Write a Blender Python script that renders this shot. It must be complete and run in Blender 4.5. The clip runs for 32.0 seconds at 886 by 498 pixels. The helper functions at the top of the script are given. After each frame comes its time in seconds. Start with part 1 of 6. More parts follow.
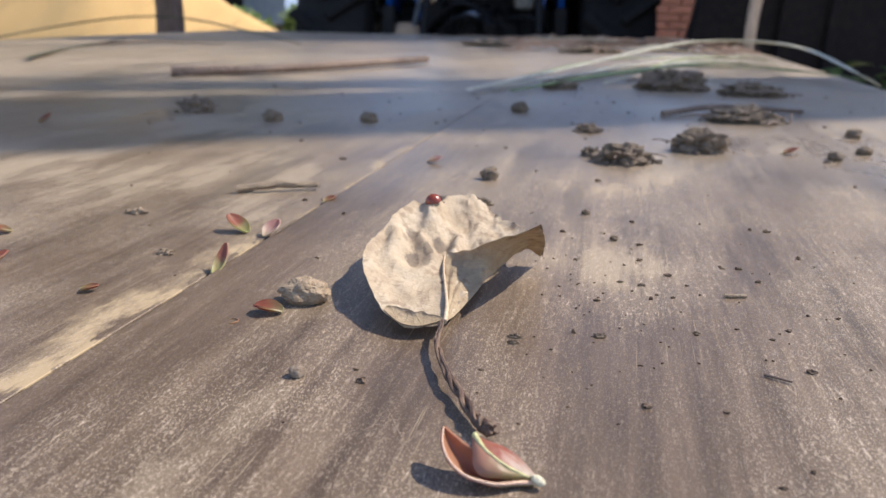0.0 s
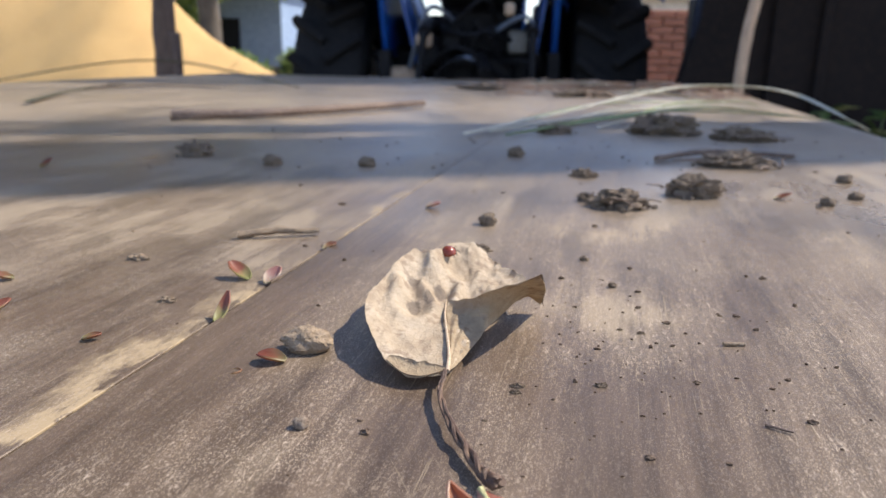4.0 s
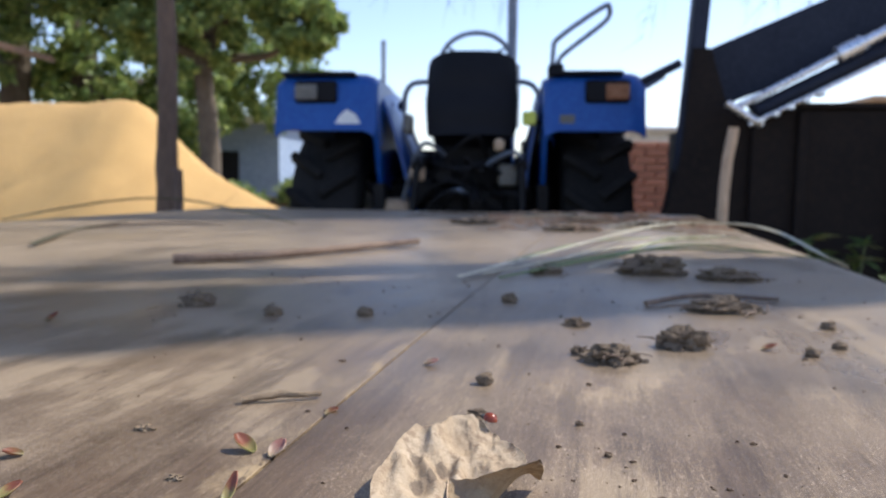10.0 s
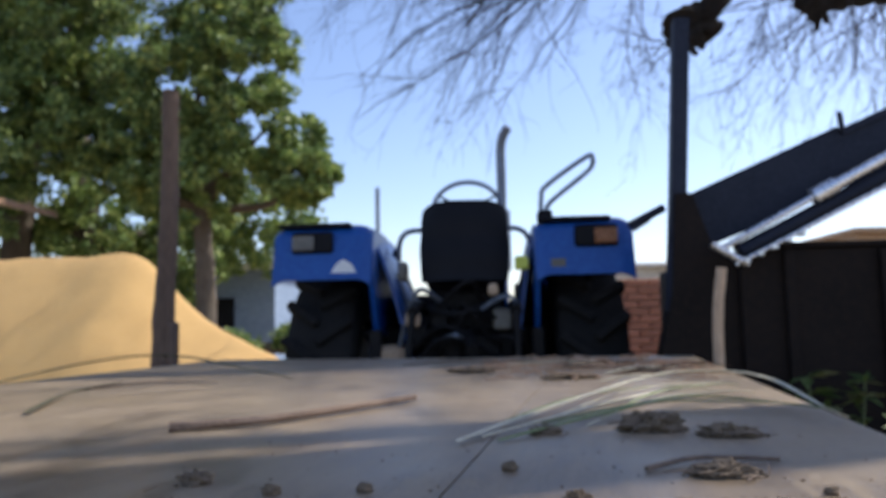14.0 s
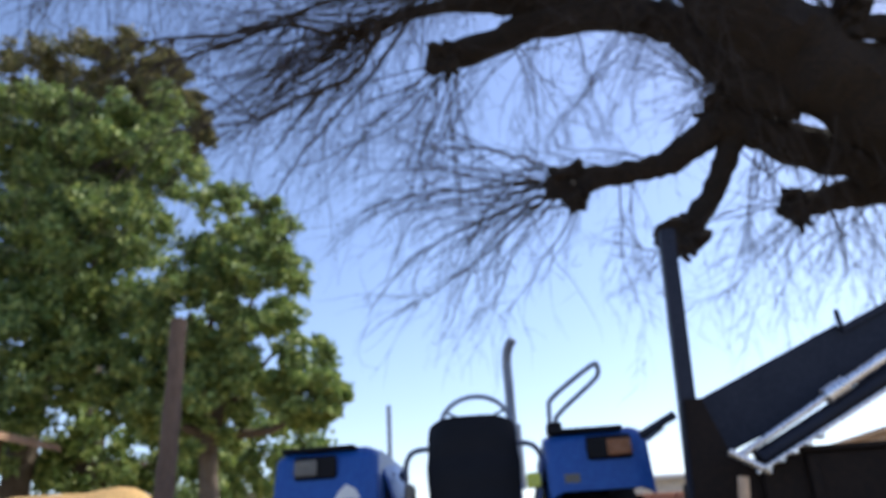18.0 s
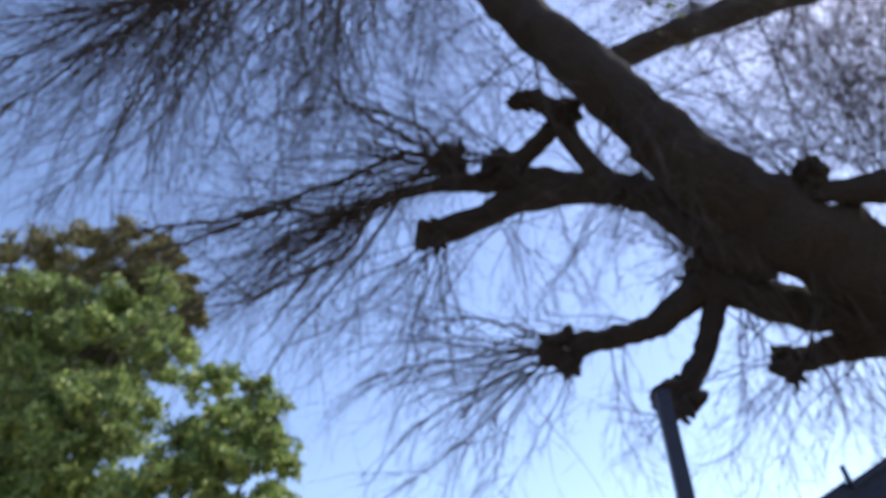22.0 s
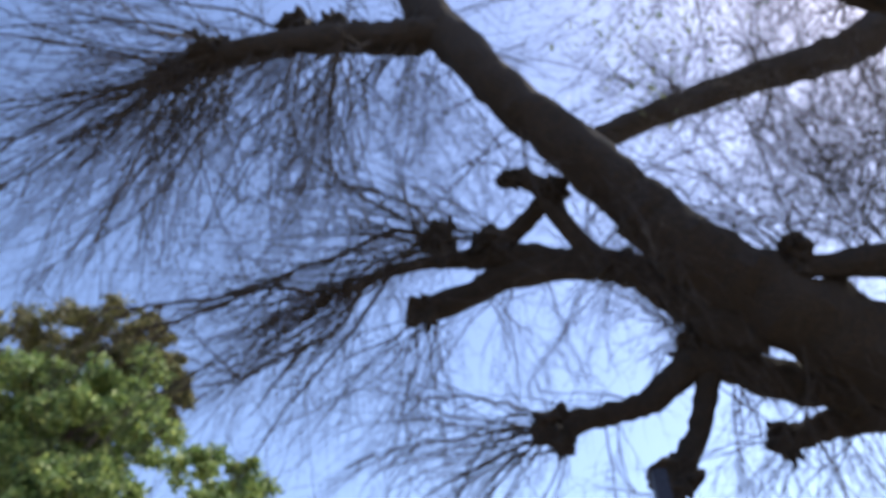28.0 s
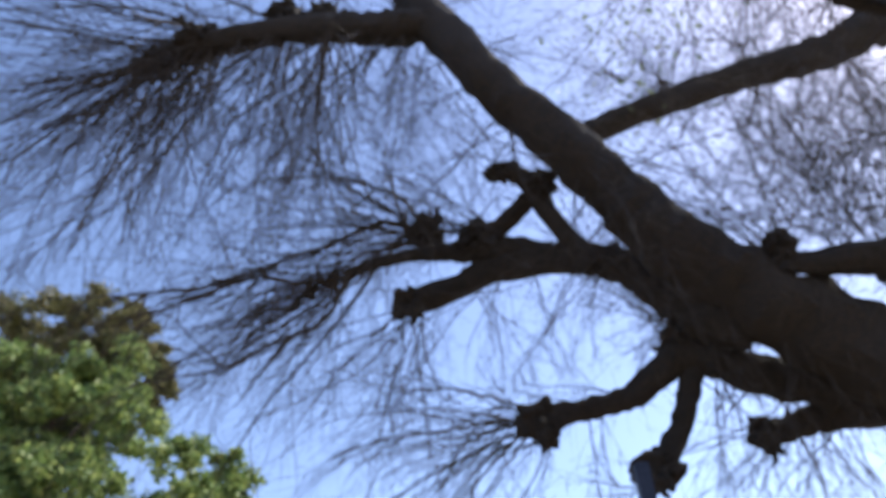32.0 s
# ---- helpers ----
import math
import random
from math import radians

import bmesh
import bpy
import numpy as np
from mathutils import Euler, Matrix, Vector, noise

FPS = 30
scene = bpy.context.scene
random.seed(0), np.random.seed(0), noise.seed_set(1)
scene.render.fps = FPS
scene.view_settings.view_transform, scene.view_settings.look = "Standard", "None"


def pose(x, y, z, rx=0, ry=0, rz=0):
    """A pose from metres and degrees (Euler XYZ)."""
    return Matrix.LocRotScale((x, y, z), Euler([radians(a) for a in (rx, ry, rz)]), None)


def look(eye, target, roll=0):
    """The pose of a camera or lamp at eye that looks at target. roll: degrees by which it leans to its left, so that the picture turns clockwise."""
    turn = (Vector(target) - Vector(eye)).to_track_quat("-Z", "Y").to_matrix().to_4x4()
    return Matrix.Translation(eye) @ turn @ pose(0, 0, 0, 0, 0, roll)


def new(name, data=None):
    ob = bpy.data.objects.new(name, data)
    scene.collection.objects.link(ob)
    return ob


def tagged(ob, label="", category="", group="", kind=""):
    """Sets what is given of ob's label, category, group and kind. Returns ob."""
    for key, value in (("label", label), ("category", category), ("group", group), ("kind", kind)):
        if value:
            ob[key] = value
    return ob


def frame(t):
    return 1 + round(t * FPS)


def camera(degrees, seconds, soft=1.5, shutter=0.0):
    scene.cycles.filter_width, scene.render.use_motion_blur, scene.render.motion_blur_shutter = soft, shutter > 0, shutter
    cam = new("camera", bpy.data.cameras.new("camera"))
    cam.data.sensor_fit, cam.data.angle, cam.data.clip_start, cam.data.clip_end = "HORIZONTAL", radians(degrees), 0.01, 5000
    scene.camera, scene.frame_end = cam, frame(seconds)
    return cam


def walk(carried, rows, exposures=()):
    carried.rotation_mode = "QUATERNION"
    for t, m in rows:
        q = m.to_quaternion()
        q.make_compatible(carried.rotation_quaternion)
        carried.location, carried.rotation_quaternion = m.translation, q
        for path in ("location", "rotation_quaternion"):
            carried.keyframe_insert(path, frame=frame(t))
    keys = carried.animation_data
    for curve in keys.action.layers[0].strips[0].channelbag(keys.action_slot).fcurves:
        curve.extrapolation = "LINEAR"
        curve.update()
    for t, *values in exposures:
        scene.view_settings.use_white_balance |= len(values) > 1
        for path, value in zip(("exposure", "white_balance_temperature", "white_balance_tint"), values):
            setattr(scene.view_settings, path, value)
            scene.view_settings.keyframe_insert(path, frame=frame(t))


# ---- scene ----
cam = camera(63.4, 32.0)
PATH = [
    (0, (0.024, 0.109, 0.94), (-0.155, 1.999, 0.309), 0.9),
    (0.5, (0.024, 0.109, 0.94), (-0.153, 1.999, 0.312), 1.0),
    (1, (0.023, 0.109, 0.94), (-0.144, 2.004, 0.323), 1.2),
    (1.5, (0.023, 0.108, 0.941), (-0.147, 2.009, 0.342), 1.4),
    (2, (0.023, 0.108, 0.941), (-0.148, 2.011, 0.352), 1.3),
    (2.5, (0.022, 0.107, 0.941), (-0.146, 2.017, 0.372), 1.3),
    (3, (0.022, 0.107, 0.942), (-0.147, 2.022, 0.392), 1.2),
    (3.5, (0.022, 0.107, 0.943), (-0.147, 2.026, 0.406), 1.1),
    (5.5, (0.021, 0.106, 0.947), (-0.149, 2.039, 0.464), 0.8),
    (6, (0.021, 0.105, 0.949), (-0.148, 2.043, 0.486), 0.8),
    (6.5, (0.02, 0.104, 0.951), (-0.144, 2.05, 0.519), 0.8),
    (7, (0.02, 0.103, 0.952), (-0.145, 2.053, 0.539), 0.8),
    (7.5, (0.02, 0.102, 0.954), (-0.149, 2.057, 0.568), 0.7),
    (8, (0.02, 0.102, 0.956), (-0.148, 2.063, 0.604), 0.6),
    (8.5, (0.02, 0.1, 0.958), (-0.148, 2.068, 0.646), 0.6),
    (9, (0.02, 0.098, 0.961), (-0.144, 2.073, 0.688), 0.6),
    (9.5, (0.02, 0.096, 0.965), (-0.145, 2.076, 0.737), 0.5),
    (10, (0.02, 0.094, 0.968), (-0.14, 2.079, 0.782), 0.5),
    (10.5, (0.02, 0.093, 0.971), (-0.14, 2.081, 0.824), 0.3),
    (11, (0.019, 0.09, 0.976), (-0.135, 2.082, 0.895), 0.1),
    (11.5, (0.02, 0.088, 0.98), (-0.131, 2.082, 0.959), -0.1),
    (12, (0.02, 0.084, 0.984), (-0.126, 2.078, 1.002), -0.1),
    (12.5, (0.021, 0.083, 0.986), (-0.121, 2.077, 1.061), -0.3),
    (13, (0.022, 0.083, 0.99), (-0.115, 2.075, 1.109), -0.7),
    (13.5, (0.021, 0.077, 0.992), (-0.121, 2.065, 1.158), -1.0),
    (15.5, (0.027, 0.073, 1.013), (-0.111, 2.024, 1.402), -1.4),
    (16, (0.048, 0.072, 1.005), (-0.103, 1.991, 1.522), -2.4),
    (16.5, (0.052, 0.07, 1.005), (-0.102, 1.971, 1.583), -2.7),
    (17, (0.062, 0.077, 0.999), (-0.092, 1.962, 1.629), -3.0),
    (17.5, (0.059, 0.066, 0.996), (-0.091, 1.923, 1.706), -3.4),
    (18, (0.063, 0.066, 0.997), (-0.078, 1.899, 1.769), -3.6),
    (18.5, (0.06, 0.062, 0.982), (-0.069, 1.869, 1.819), -3.9),
    (19, (0.062, 0.053, 0.979), (-0.067, 1.833, 1.876), -4.3),
    (19.5, (0.056, 0.046, 0.971), (-0.051, 1.794, 1.931), -4.5),
    (20, (0.054, 0.043, 0.963), (-0.054, 1.765, 1.972), -4.8),
    (20.5, (0.054, 0.029, 0.966), (-0.054, 1.735, 2.002), -5.0),
    (21, (0.048, 0.024, 0.954), (-0.04, 1.698, 2.045), -5.7),
    (21.5, (0.046, 0.013, 0.949), (-0.021, 1.641, 2.109), -6.4),
    (22, (0.047, 0.011, 0.949), (-0.011, 1.62, 2.136), -7.0),
    (22.5, (0.049, 0.014, 0.95), (0.001, 1.605, 2.162), -7.3),
    (23, (0.049, 0.013, 0.951), (0.018, 1.575, 2.199), -7.8),
    (23.5, (0.05, 0.006, 0.953), (0.014, 1.546, 2.228), -8.1),
    (24, (0.051, 0.003, 0.949), (0.016, 1.528, 2.242), -8.0),
    (24.5, (0.051, 0.006, 0.948), (0.036, 1.515, 2.261), -8.4),
    (25, (0.048, 0.002, 0.946), (0.033, 1.494, 2.278), -8.5),
    (25.5, (0.051, 0.001, 0.944), (0.043, 1.479, 2.291), -8.6),
    (27.5, (0.046, -0.001, 0.943), (0.043, 1.474, 2.294), -8.7),
    (28, (0.049, -0.004, 0.948), (0.048, 1.476, 2.294), -8.7),
    (28.5, (0.049, -0.004, 0.948), (0.053, 1.481, 2.289), -8.7),
    (29, (0.048, -0.004, 0.946), (0.057, 1.483, 2.283), -8.7),
    (29.5, (0.051, 0.001, 0.95), (0.067, 1.491, 2.284), -8.9),
    (30, (0.048, 0.0, 0.951), (0.067, 1.491, 2.284), -8.9),
    (30.5, (0.047, 0.003, 0.945), (0.067, 1.494, 2.278), -9.0),
    (31, (0.047, -0.001, 0.947), (0.07, 1.491, 2.279), -9.0),
    (31.5, (0.05, 0.002, 0.947), (0.077, 1.497, 2.275), -8.9),
    (32, (0.049, 0.001, 0.947), (0.081, 1.497, 2.274), -8.8),
]
walk(cam, [(t, look(eye, target, roll)) for t, eye, target, roll in PATH],
     [(0, 1.0), (6, 0.96), (9, 0.86), (11, 0.69), (12, 0.57), (13, 0.52), (16, 0.58), (19, 0.74), (24, 0.92), (32, 0.98)])


# depth of field of a small phone lens held close to the leaf
cam.data.dof.use_dof = True
cam.data.dof.focus_distance = 0.205
cam.data.dof.aperture_fstop = 18.0

# ---- world, sun, exposure ----
SUN = Vector((0.61, 0.29, 0.74)).normalized()
world = bpy.data.worlds.new("world")
scene.world = world
world.use_nodes = True
wn = world.node_tree
sky = wn.nodes.new("ShaderNodeTexSky")
sky.sky_type, sky.sun_disc = "NISHITA", False
sky.sun_elevation, sky.sun_rotation = math.asin(SUN.z), math.atan2(SUN.x, SUN.y)
sky.air_density, sky.dust_density, sky.ozone_density = 1.0, 0.6, 2.3
# slight magenta tint on all sky light, which also colours the shade
sky_tint = wn.nodes.new("ShaderNodeVectorMath")
sky_tint.operation = "MULTIPLY"
sky_tint.inputs[1].default_value = (1.03, 0.965, 1.03)
wn.links.new(sky.outputs[0], sky_tint.inputs[0])
wn.links.new(sky_tint.outputs[0], wn.nodes["Background"].inputs[0])
wn.nodes["Background"].inputs[1].default_value = 0.15
sun = new("sun", bpy.data.lights.new("sun", "SUN"))
sun.data.energy, sun.data.angle, sun.data.color = 3.6, radians(0.55), (1.0, 0.94, 0.85)
sun.matrix_world = look((0, 0, 20), Vector((0, 0, 20)) - SUN)


# ---- materials ----
def nd(m, kind, **props):
    n = m.node_tree.nodes.new("ShaderNode" + kind)
    for k, v in props.items():
        n.inputs[k.replace("_", " ")].default_value = v
    return n


def ramp(m, fac, stops):
    r = m.node_tree.nodes.new("ShaderNodeValToRGB")
    while len(r.color_ramp.elements) < len(stops):
        r.color_ramp.elements.new(0.5)
    for e, (p, c) in zip(r.color_ramp.elements, stops):
        e.position = p
        e.color = (*c, 1) if len(c) == 3 else c
    m.node_tree.links.new(fac, r.inputs[0])
    return r.outputs[0]


def mixc(m, fac, a, b):
    n = m.node_tree.nodes.new("ShaderNodeMix")
    n.data_type = "RGBA"
    for i, x in ((0, fac), (6, a), (7, b)):
        if isinstance(x, bpy.types.NodeSocket):
            m.node_tree.links.new(x, n.inputs[i])
        else:
            n.inputs[i].default_value = x if i == 0 else (*x, 1)
    return n.outputs[2]


def mathn(m, op, a, b=0.0):
    n = m.node_tree.nodes.new("ShaderNodeMath")
    n.operation = op
    for i, x in ((0, a), (1, b)):
        if isinstance(x, bpy.types.NodeSocket):
            m.node_tree.links.new(x, n.inputs[i])
        else:
            n.inputs[i].default_value = x
    return n.outputs[0]


def base(name):
    m = bpy.data.materials.new(name)
    m.use_nodes = True
    return m, m.node_tree.nodes["Principled BSDF"]


def coords(m, scale=(1, 1, 1)):
    c = m.node_tree.nodes.new("ShaderNodeTexCoord")
    mp = m.node_tree.nodes.new("ShaderNodeMapping")
    mp.inputs["Scale"].default_value = scale
    m.node_tree.links.new(c.outputs["Object"], mp.inputs[0])
    return mp.outputs[0]


def noise_of(m, vec, scale, detail=4.0, rough=0.6):
    n = nd(m, "TexNoise", Scale=scale, Detail=detail, Roughness=rough)
    m.node_tree.links.new(vec, n.inputs["Vector"])
    return n.outputs["Fac"]


def bump(m, b, height, strength, dist):
    n = nd(m, "Bump", Strength=strength, Distance=dist)
    m.node_tree.links.new(height, n.inputs["Height"])
    m.node_tree.links.new(n.outputs[0], b.inputs["Normal"])


def surface(name, dark, light, big=3.0, fine=60.0, rough=0.7, metal=0.0, relief=0.4, dist=0.01, stretch=(1, 1, 1), third=None, spread=0.25):
    """A worn surface: colour varied at two scales, with grain in the relief and the gloss."""
    m, b = base(name)
    v = coords(m, stretch)
    n1, n2 = noise_of(m, v, big), noise_of(m, v, fine, 6)
    c = ramp(m, n1, [(0.5 - spread, dark), (0.5 + spread, light)])
    c = mixc(m, ramp(m, n2, [(0.42, (0, 0, 0)), (0.68, (0.55, 0.55, 0.55))]), c, third or [min(1, x * 1.5) for x in light])
    info = m.node_tree.nodes.new("ShaderNodeObjectInfo")
    hsv = nd(m, "HueSaturation")
    m.node_tree.links.new(c, hsv.inputs["Color"])
    m.node_tree.links.new(mathn(m, "ADD", mathn(m, "MULTIPLY", info.outputs["Random"], 0.24), 0.88), hsv.inputs["Value"])
    m.node_tree.links.new(hsv.outputs[0], b.inputs["Base Color"])
    m.node_tree.links.new(mathn(m, "ADD", mathn(m, "MULTIPLY", n2, 0.3), rough - 0.15), b.inputs["Roughness"])
    b.inputs["Metallic"].default_value = metal
    bump(m, b, n2, relief, dist)
    return m


def deck_material(name, drift):
    """Dark film-faced board, scuffed along its length, under dust in flecks, smears and drifts."""
    m, b = base(name)
    v = coords(m)
    grey = lambda *st: [(p, (x, x, x)) for p, x in st]
    sep = m.node_tree.nodes.new("ShaderNodeSeparateXYZ")
    m.node_tree.links.new(v, sep.inputs[0])
    streak = noise_of(m, coords(m, (30, 2.2, 1)), 3.0, 6, 0.65)
    scuff = noise_of(m, coords(m, (260, 16, 1)), 1.6, 5, 0.7)
    patch = noise_of(m, coords(m, (1.6, 0.8, 1)), 9.0, 5, 0.6)
    broad = noise_of(m, v, 1.7, 3, 0.5)
    smear = noise_of(m, coords(m, (1, 0.33, 1)), 30.0, 6, 0.68)
    film = ramp(m, mathn(m, "ADD", mathn(m, "MULTIPLY", streak, 0.7), mathn(m, "MULTIPLY", scuff, 0.3)), [(0.34, (0.040, 0.0233, 0.0146)), (0.62, (0.116, 0.076, 0.049))])
    # how dusty a place is
    dust = mathn(m, "ADD", patch, mathn(m, "MULTIPLY", scuff, 0.22))
    dust = mathn(m, "ADD", dust, mathn(m, "MULTIPLY", streak, 0.22))
    dust = mathn(m, "ADD", dust, mathn(m, "MULTIPLY", broad, 0.25))
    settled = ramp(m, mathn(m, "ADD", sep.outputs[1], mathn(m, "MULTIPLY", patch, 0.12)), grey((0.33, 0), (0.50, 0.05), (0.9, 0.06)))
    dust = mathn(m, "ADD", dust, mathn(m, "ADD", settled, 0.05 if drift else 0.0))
    thin = ramp(m, dust, grey((0.75, 0.04), (0.92, 0.17), (1.08, 0.55)))
    # flecks of dried splash, round and drawn out
    spot = ramp(m, noise_of(m, coords(m, (1, 0.75, 1)), 1500.0, 2.5, 0.6), grey((0.622, 0), (0.652, 0.88)))
    dash = ramp(m, noise_of(m, coords(m, (1, 0.22, 1)), 1250.0, 5, 0.75), grey((0.565, 0), (0.625, 0.80)))
    fine = ramp(m, noise_of(m, coords(m, (1, 0.35, 1)), 3000.0, 3, 0.6), grey((0.565, 0), (0.61, 0.65)))
    grains = mathn(m, "MAXIMUM", mathn(m, "MAXIMUM", spot, dash), fine)
    grains = mathn(m, "MULTIPLY", grains, ramp(m, mathn(m, "ADD", dust, mathn(m, "MULTIPLY", smear, 0.3)), grey((0.86, 0.24), (1.02, 0.72), (1.16, 1.0))))
    cake = mathn(m, "MULTIPLY", mathn(m, "MULTIPLY", ramp(m, smear, grey((0.57, 0), (0.66, 0.62))), mathn(m, "ADD", mathn(m, "MULTIPLY", dash, 0.7), 0.55)), ramp(m, patch, grey((0.40, 0.2), (0.6, 1))))
    scratch = ramp(m, noise_of(m, coords(m, (1, 0.012, 1)), 1100.0, 2, 0.5), grey((0.65, 0), (0.69, 0.55)))
    for turn, thin_ in ((24, 900.0), (-33, 1300.0)):
        mp = m.node_tree.nodes.new("ShaderNodeMapping")
        mp.inputs["Rotation"].default_value = (0, 0, radians(turn))
        m.node_tree.links.new(v, mp.inputs[0])
        sc = m.node_tree.nodes.new("ShaderNodeMapping")
        sc.inputs["Scale"].default_value = (1, 0.02, 1)
        m.node_tree.links.new(mp.outputs[0], sc.inputs[0])
        scratch = mathn(m, "MAXIMUM", scratch, ramp(m, noise_of(m, sc.outputs[0], thin_, 2, 0.5), grey((0.70, 0), (0.74, 0.30))))
    scratch = mathn(m, "MULTIPLY", scratch, ramp(m, noise_of(m, v, 26.0, 2, 0.5), grey((0.45, 0), (0.6, 1))))
    fac = mathn(m, "MAXIMUM", thin, mathn(m, "MAXIMUM", scratch, cake))
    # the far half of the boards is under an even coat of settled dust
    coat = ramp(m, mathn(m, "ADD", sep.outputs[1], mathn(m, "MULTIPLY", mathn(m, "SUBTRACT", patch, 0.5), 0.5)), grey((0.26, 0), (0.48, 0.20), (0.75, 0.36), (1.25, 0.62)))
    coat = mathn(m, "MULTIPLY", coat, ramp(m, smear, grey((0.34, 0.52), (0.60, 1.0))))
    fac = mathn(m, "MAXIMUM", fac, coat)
    if drift:
        wob = noise_of(m, coords(m, (1, 0.5, 1)), 38.0, 6, 0.65)
        rag = noise_of(m, coords(m, (1, 0.4, 1)), 110.0, 5, 0.7)
        edge = mathn(m, "ADD", mathn(m, "MULTIPLY", sep.outputs[0], 34.0), mathn(m, "MULTIPLY", wob, 2.6))
        edge = mathn(m, "SUBTRACT", edge, mathn(m, "MULTIPLY", mathn(m, "MAXIMUM", mathn(m, "SUBTRACT", sep.outputs[1], 0.3), 0.0), 1.5))
        bank = ramp(m, edge, grey((0.62, 0), (0.90, 0.42), (1.20, 0.8)))
        bank = mathn(m, "MULTIPLY", bank, ramp(m, rag, grey((0.36, 0.25), (0.55, 1))))
        # a bare ragged strip left along the joint
        lip = mathn(m, "ADD", mathn(m, "MULTIPLY", sep.outputs[0], -45.0), mathn(m, "MULTIPLY", mathn(m, "SUBTRACT", rag, 0.5), 1.5))
        bank = mathn(m, "MULTIPLY", bank, ramp(m, lip, grey((0.14, 0.0), (0.26, 1))))
    c = mixc(m, fac, film, (0.385, 0.298, 0.192))
    if drift:
        c = mixc(m, bank, c, (0.40, 0.295, 0.165))
        fac = mathn(m, "MAXIMUM", fac, bank)
    c = mixc(m, grains, c, (0.43, 0.335, 0.24))
    if not drift:
        # two dark smears where something was dragged along the board
        for x, y, r, l in ((0.083, 0.591, 0.011, 0.075), (0.118, 0.490, 0.006, 0.040)):
            d = m.node_tree.nodes.new("ShaderNodeVectorMath")
            d.operation = "DISTANCE"
            d.inputs[1].default_value = (x / r, y / l, 0)
            m.node_tree.links.new(coords(m, (1 / r, 1 / l, 0)), d.inputs[0])
            k = mathn(m, "ADD", d.outputs["Value"], mathn(m, "MULTIPLY", smear, 0.5))
            c = mixc(m, ramp(m, mathn(m, "MULTIPLY", k, 0.5), grey((0.45, 0.55), (0.68, 0))), c, (0.09, 0.066, 0.047))
    fac = mathn(m, "MAXIMUM", fac, grains)
    m.node_tree.links.new(c, b.inputs["Base Color"])
    r = mathn(m, "ADD", mathn(m, "MULTIPLY", fac, 0.35), ramp(m, broad, grey((0.36, 0.40), (0.56, 0.19))))
    m.node_tree.links.new(r, b.inputs["Roughness"])
    b.inputs["IOR"].default_value = 1.44
    bump(m, b, mathn(m, "ADD", mathn(m, "MULTIPLY", fac, 0.8), scuff), 0.3, 0.0006)
    return m


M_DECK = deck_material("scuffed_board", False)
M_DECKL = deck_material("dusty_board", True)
M_RAIL = surface("rusty_steel", (0.06, 0.04, 0.03), (0.14, 0.09, 0.07), 8, 90, 0.6, 0.3)
M_GROUND = surface("dry_soil", (0.20, 0.155, 0.10), (0.34, 0.27, 0.18), 0.5, 14, 0.95, 0, 0.6, 0.03)
M_GRAIN = surface("golden_husk", (0.50, 0.30, 0.105), (0.60, 0.38, 0.145), 1.3, 160, 0.95, 0, 0.7, 0.02, third=(0.66, 0.44, 0.20))
M_BLUE = surface("blue_paint", (0.003, 0.048, 0.23), (0.006, 0.068, 0.30), 4, 40, 0.38, 0, 0.08, 0.002, third=(0.015, 0.11, 0.37))
M_BLACK = surface("black_plastic", (0.00435, 0.00435, 0.0058), (0.0087, 0.0087, 0.0116), 6, 80, 0.55, 0, 0.2, 0.003, third=(0.009, 0.009, 0.013))
M_TYRE = surface("dusty_tyre_rubber", (0.00725, 0.00725, 0.00725), (0.0174, 0.01595, 0.0145), 4, 50, 0.85, 0, 0.4, 0.004, third=(0.03, 0.025, 0.022))
M_IRON = surface("oily_cast_iron", (0.00725, 0.00725, 0.0087), (0.0203, 0.01885, 0.01885), 7, 70, 0.55, 0.5, 0.3, 0.004)
M_CHROME = surface("bright_ram_steel", (0.55, 0.56, 0.58), (0.75, 0.76, 0.78), 5, 80, 0.28, 0.9, 0.05, 0.001)
M_PIPE = surface("grey_tube_steel", (0.10, 0.12, 0.15), (0.18, 0.20, 0.24), 6, 70, 0.45, 0.4, 0.1, 0.002)
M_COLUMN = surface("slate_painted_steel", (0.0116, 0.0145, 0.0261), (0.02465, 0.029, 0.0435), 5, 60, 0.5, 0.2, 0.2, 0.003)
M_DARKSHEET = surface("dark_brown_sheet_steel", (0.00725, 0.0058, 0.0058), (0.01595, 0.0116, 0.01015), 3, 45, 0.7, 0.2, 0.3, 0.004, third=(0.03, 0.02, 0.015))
M_POST = surface("weathered_post_wood", (0.075, 0.046, 0.031), (0.16, 0.105, 0.073), 2, 30, 0.85, 0, 0.8, 0.01, (6, 6, 0.6))
M_STAKE = surface("pale_stake_wood", (0.34, 0.22, 0.14), (0.5, 0.36, 0.24), 4, 30, 0.85, 0, 0.5, 0.006, (5, 5, 0.6))
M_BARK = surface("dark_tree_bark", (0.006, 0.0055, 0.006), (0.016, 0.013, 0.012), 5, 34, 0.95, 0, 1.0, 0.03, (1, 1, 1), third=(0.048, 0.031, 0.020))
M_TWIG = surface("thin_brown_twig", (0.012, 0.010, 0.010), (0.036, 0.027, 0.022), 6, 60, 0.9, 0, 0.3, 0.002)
M_LIMBBROWN = surface("grey_brown_bark", (0.06, 0.047, 0.036), (0.125, 0.10, 0.076), 3, 25, 0.95, 0, 0.9, 0.03)
M_MUD = surface("dried_mud", (0.13, 0.088, 0.058), (0.30, 0.22, 0.15), 120, 700, 0.95, 0, 0.9, 0.001, third=(0.42, 0.34, 0.25))
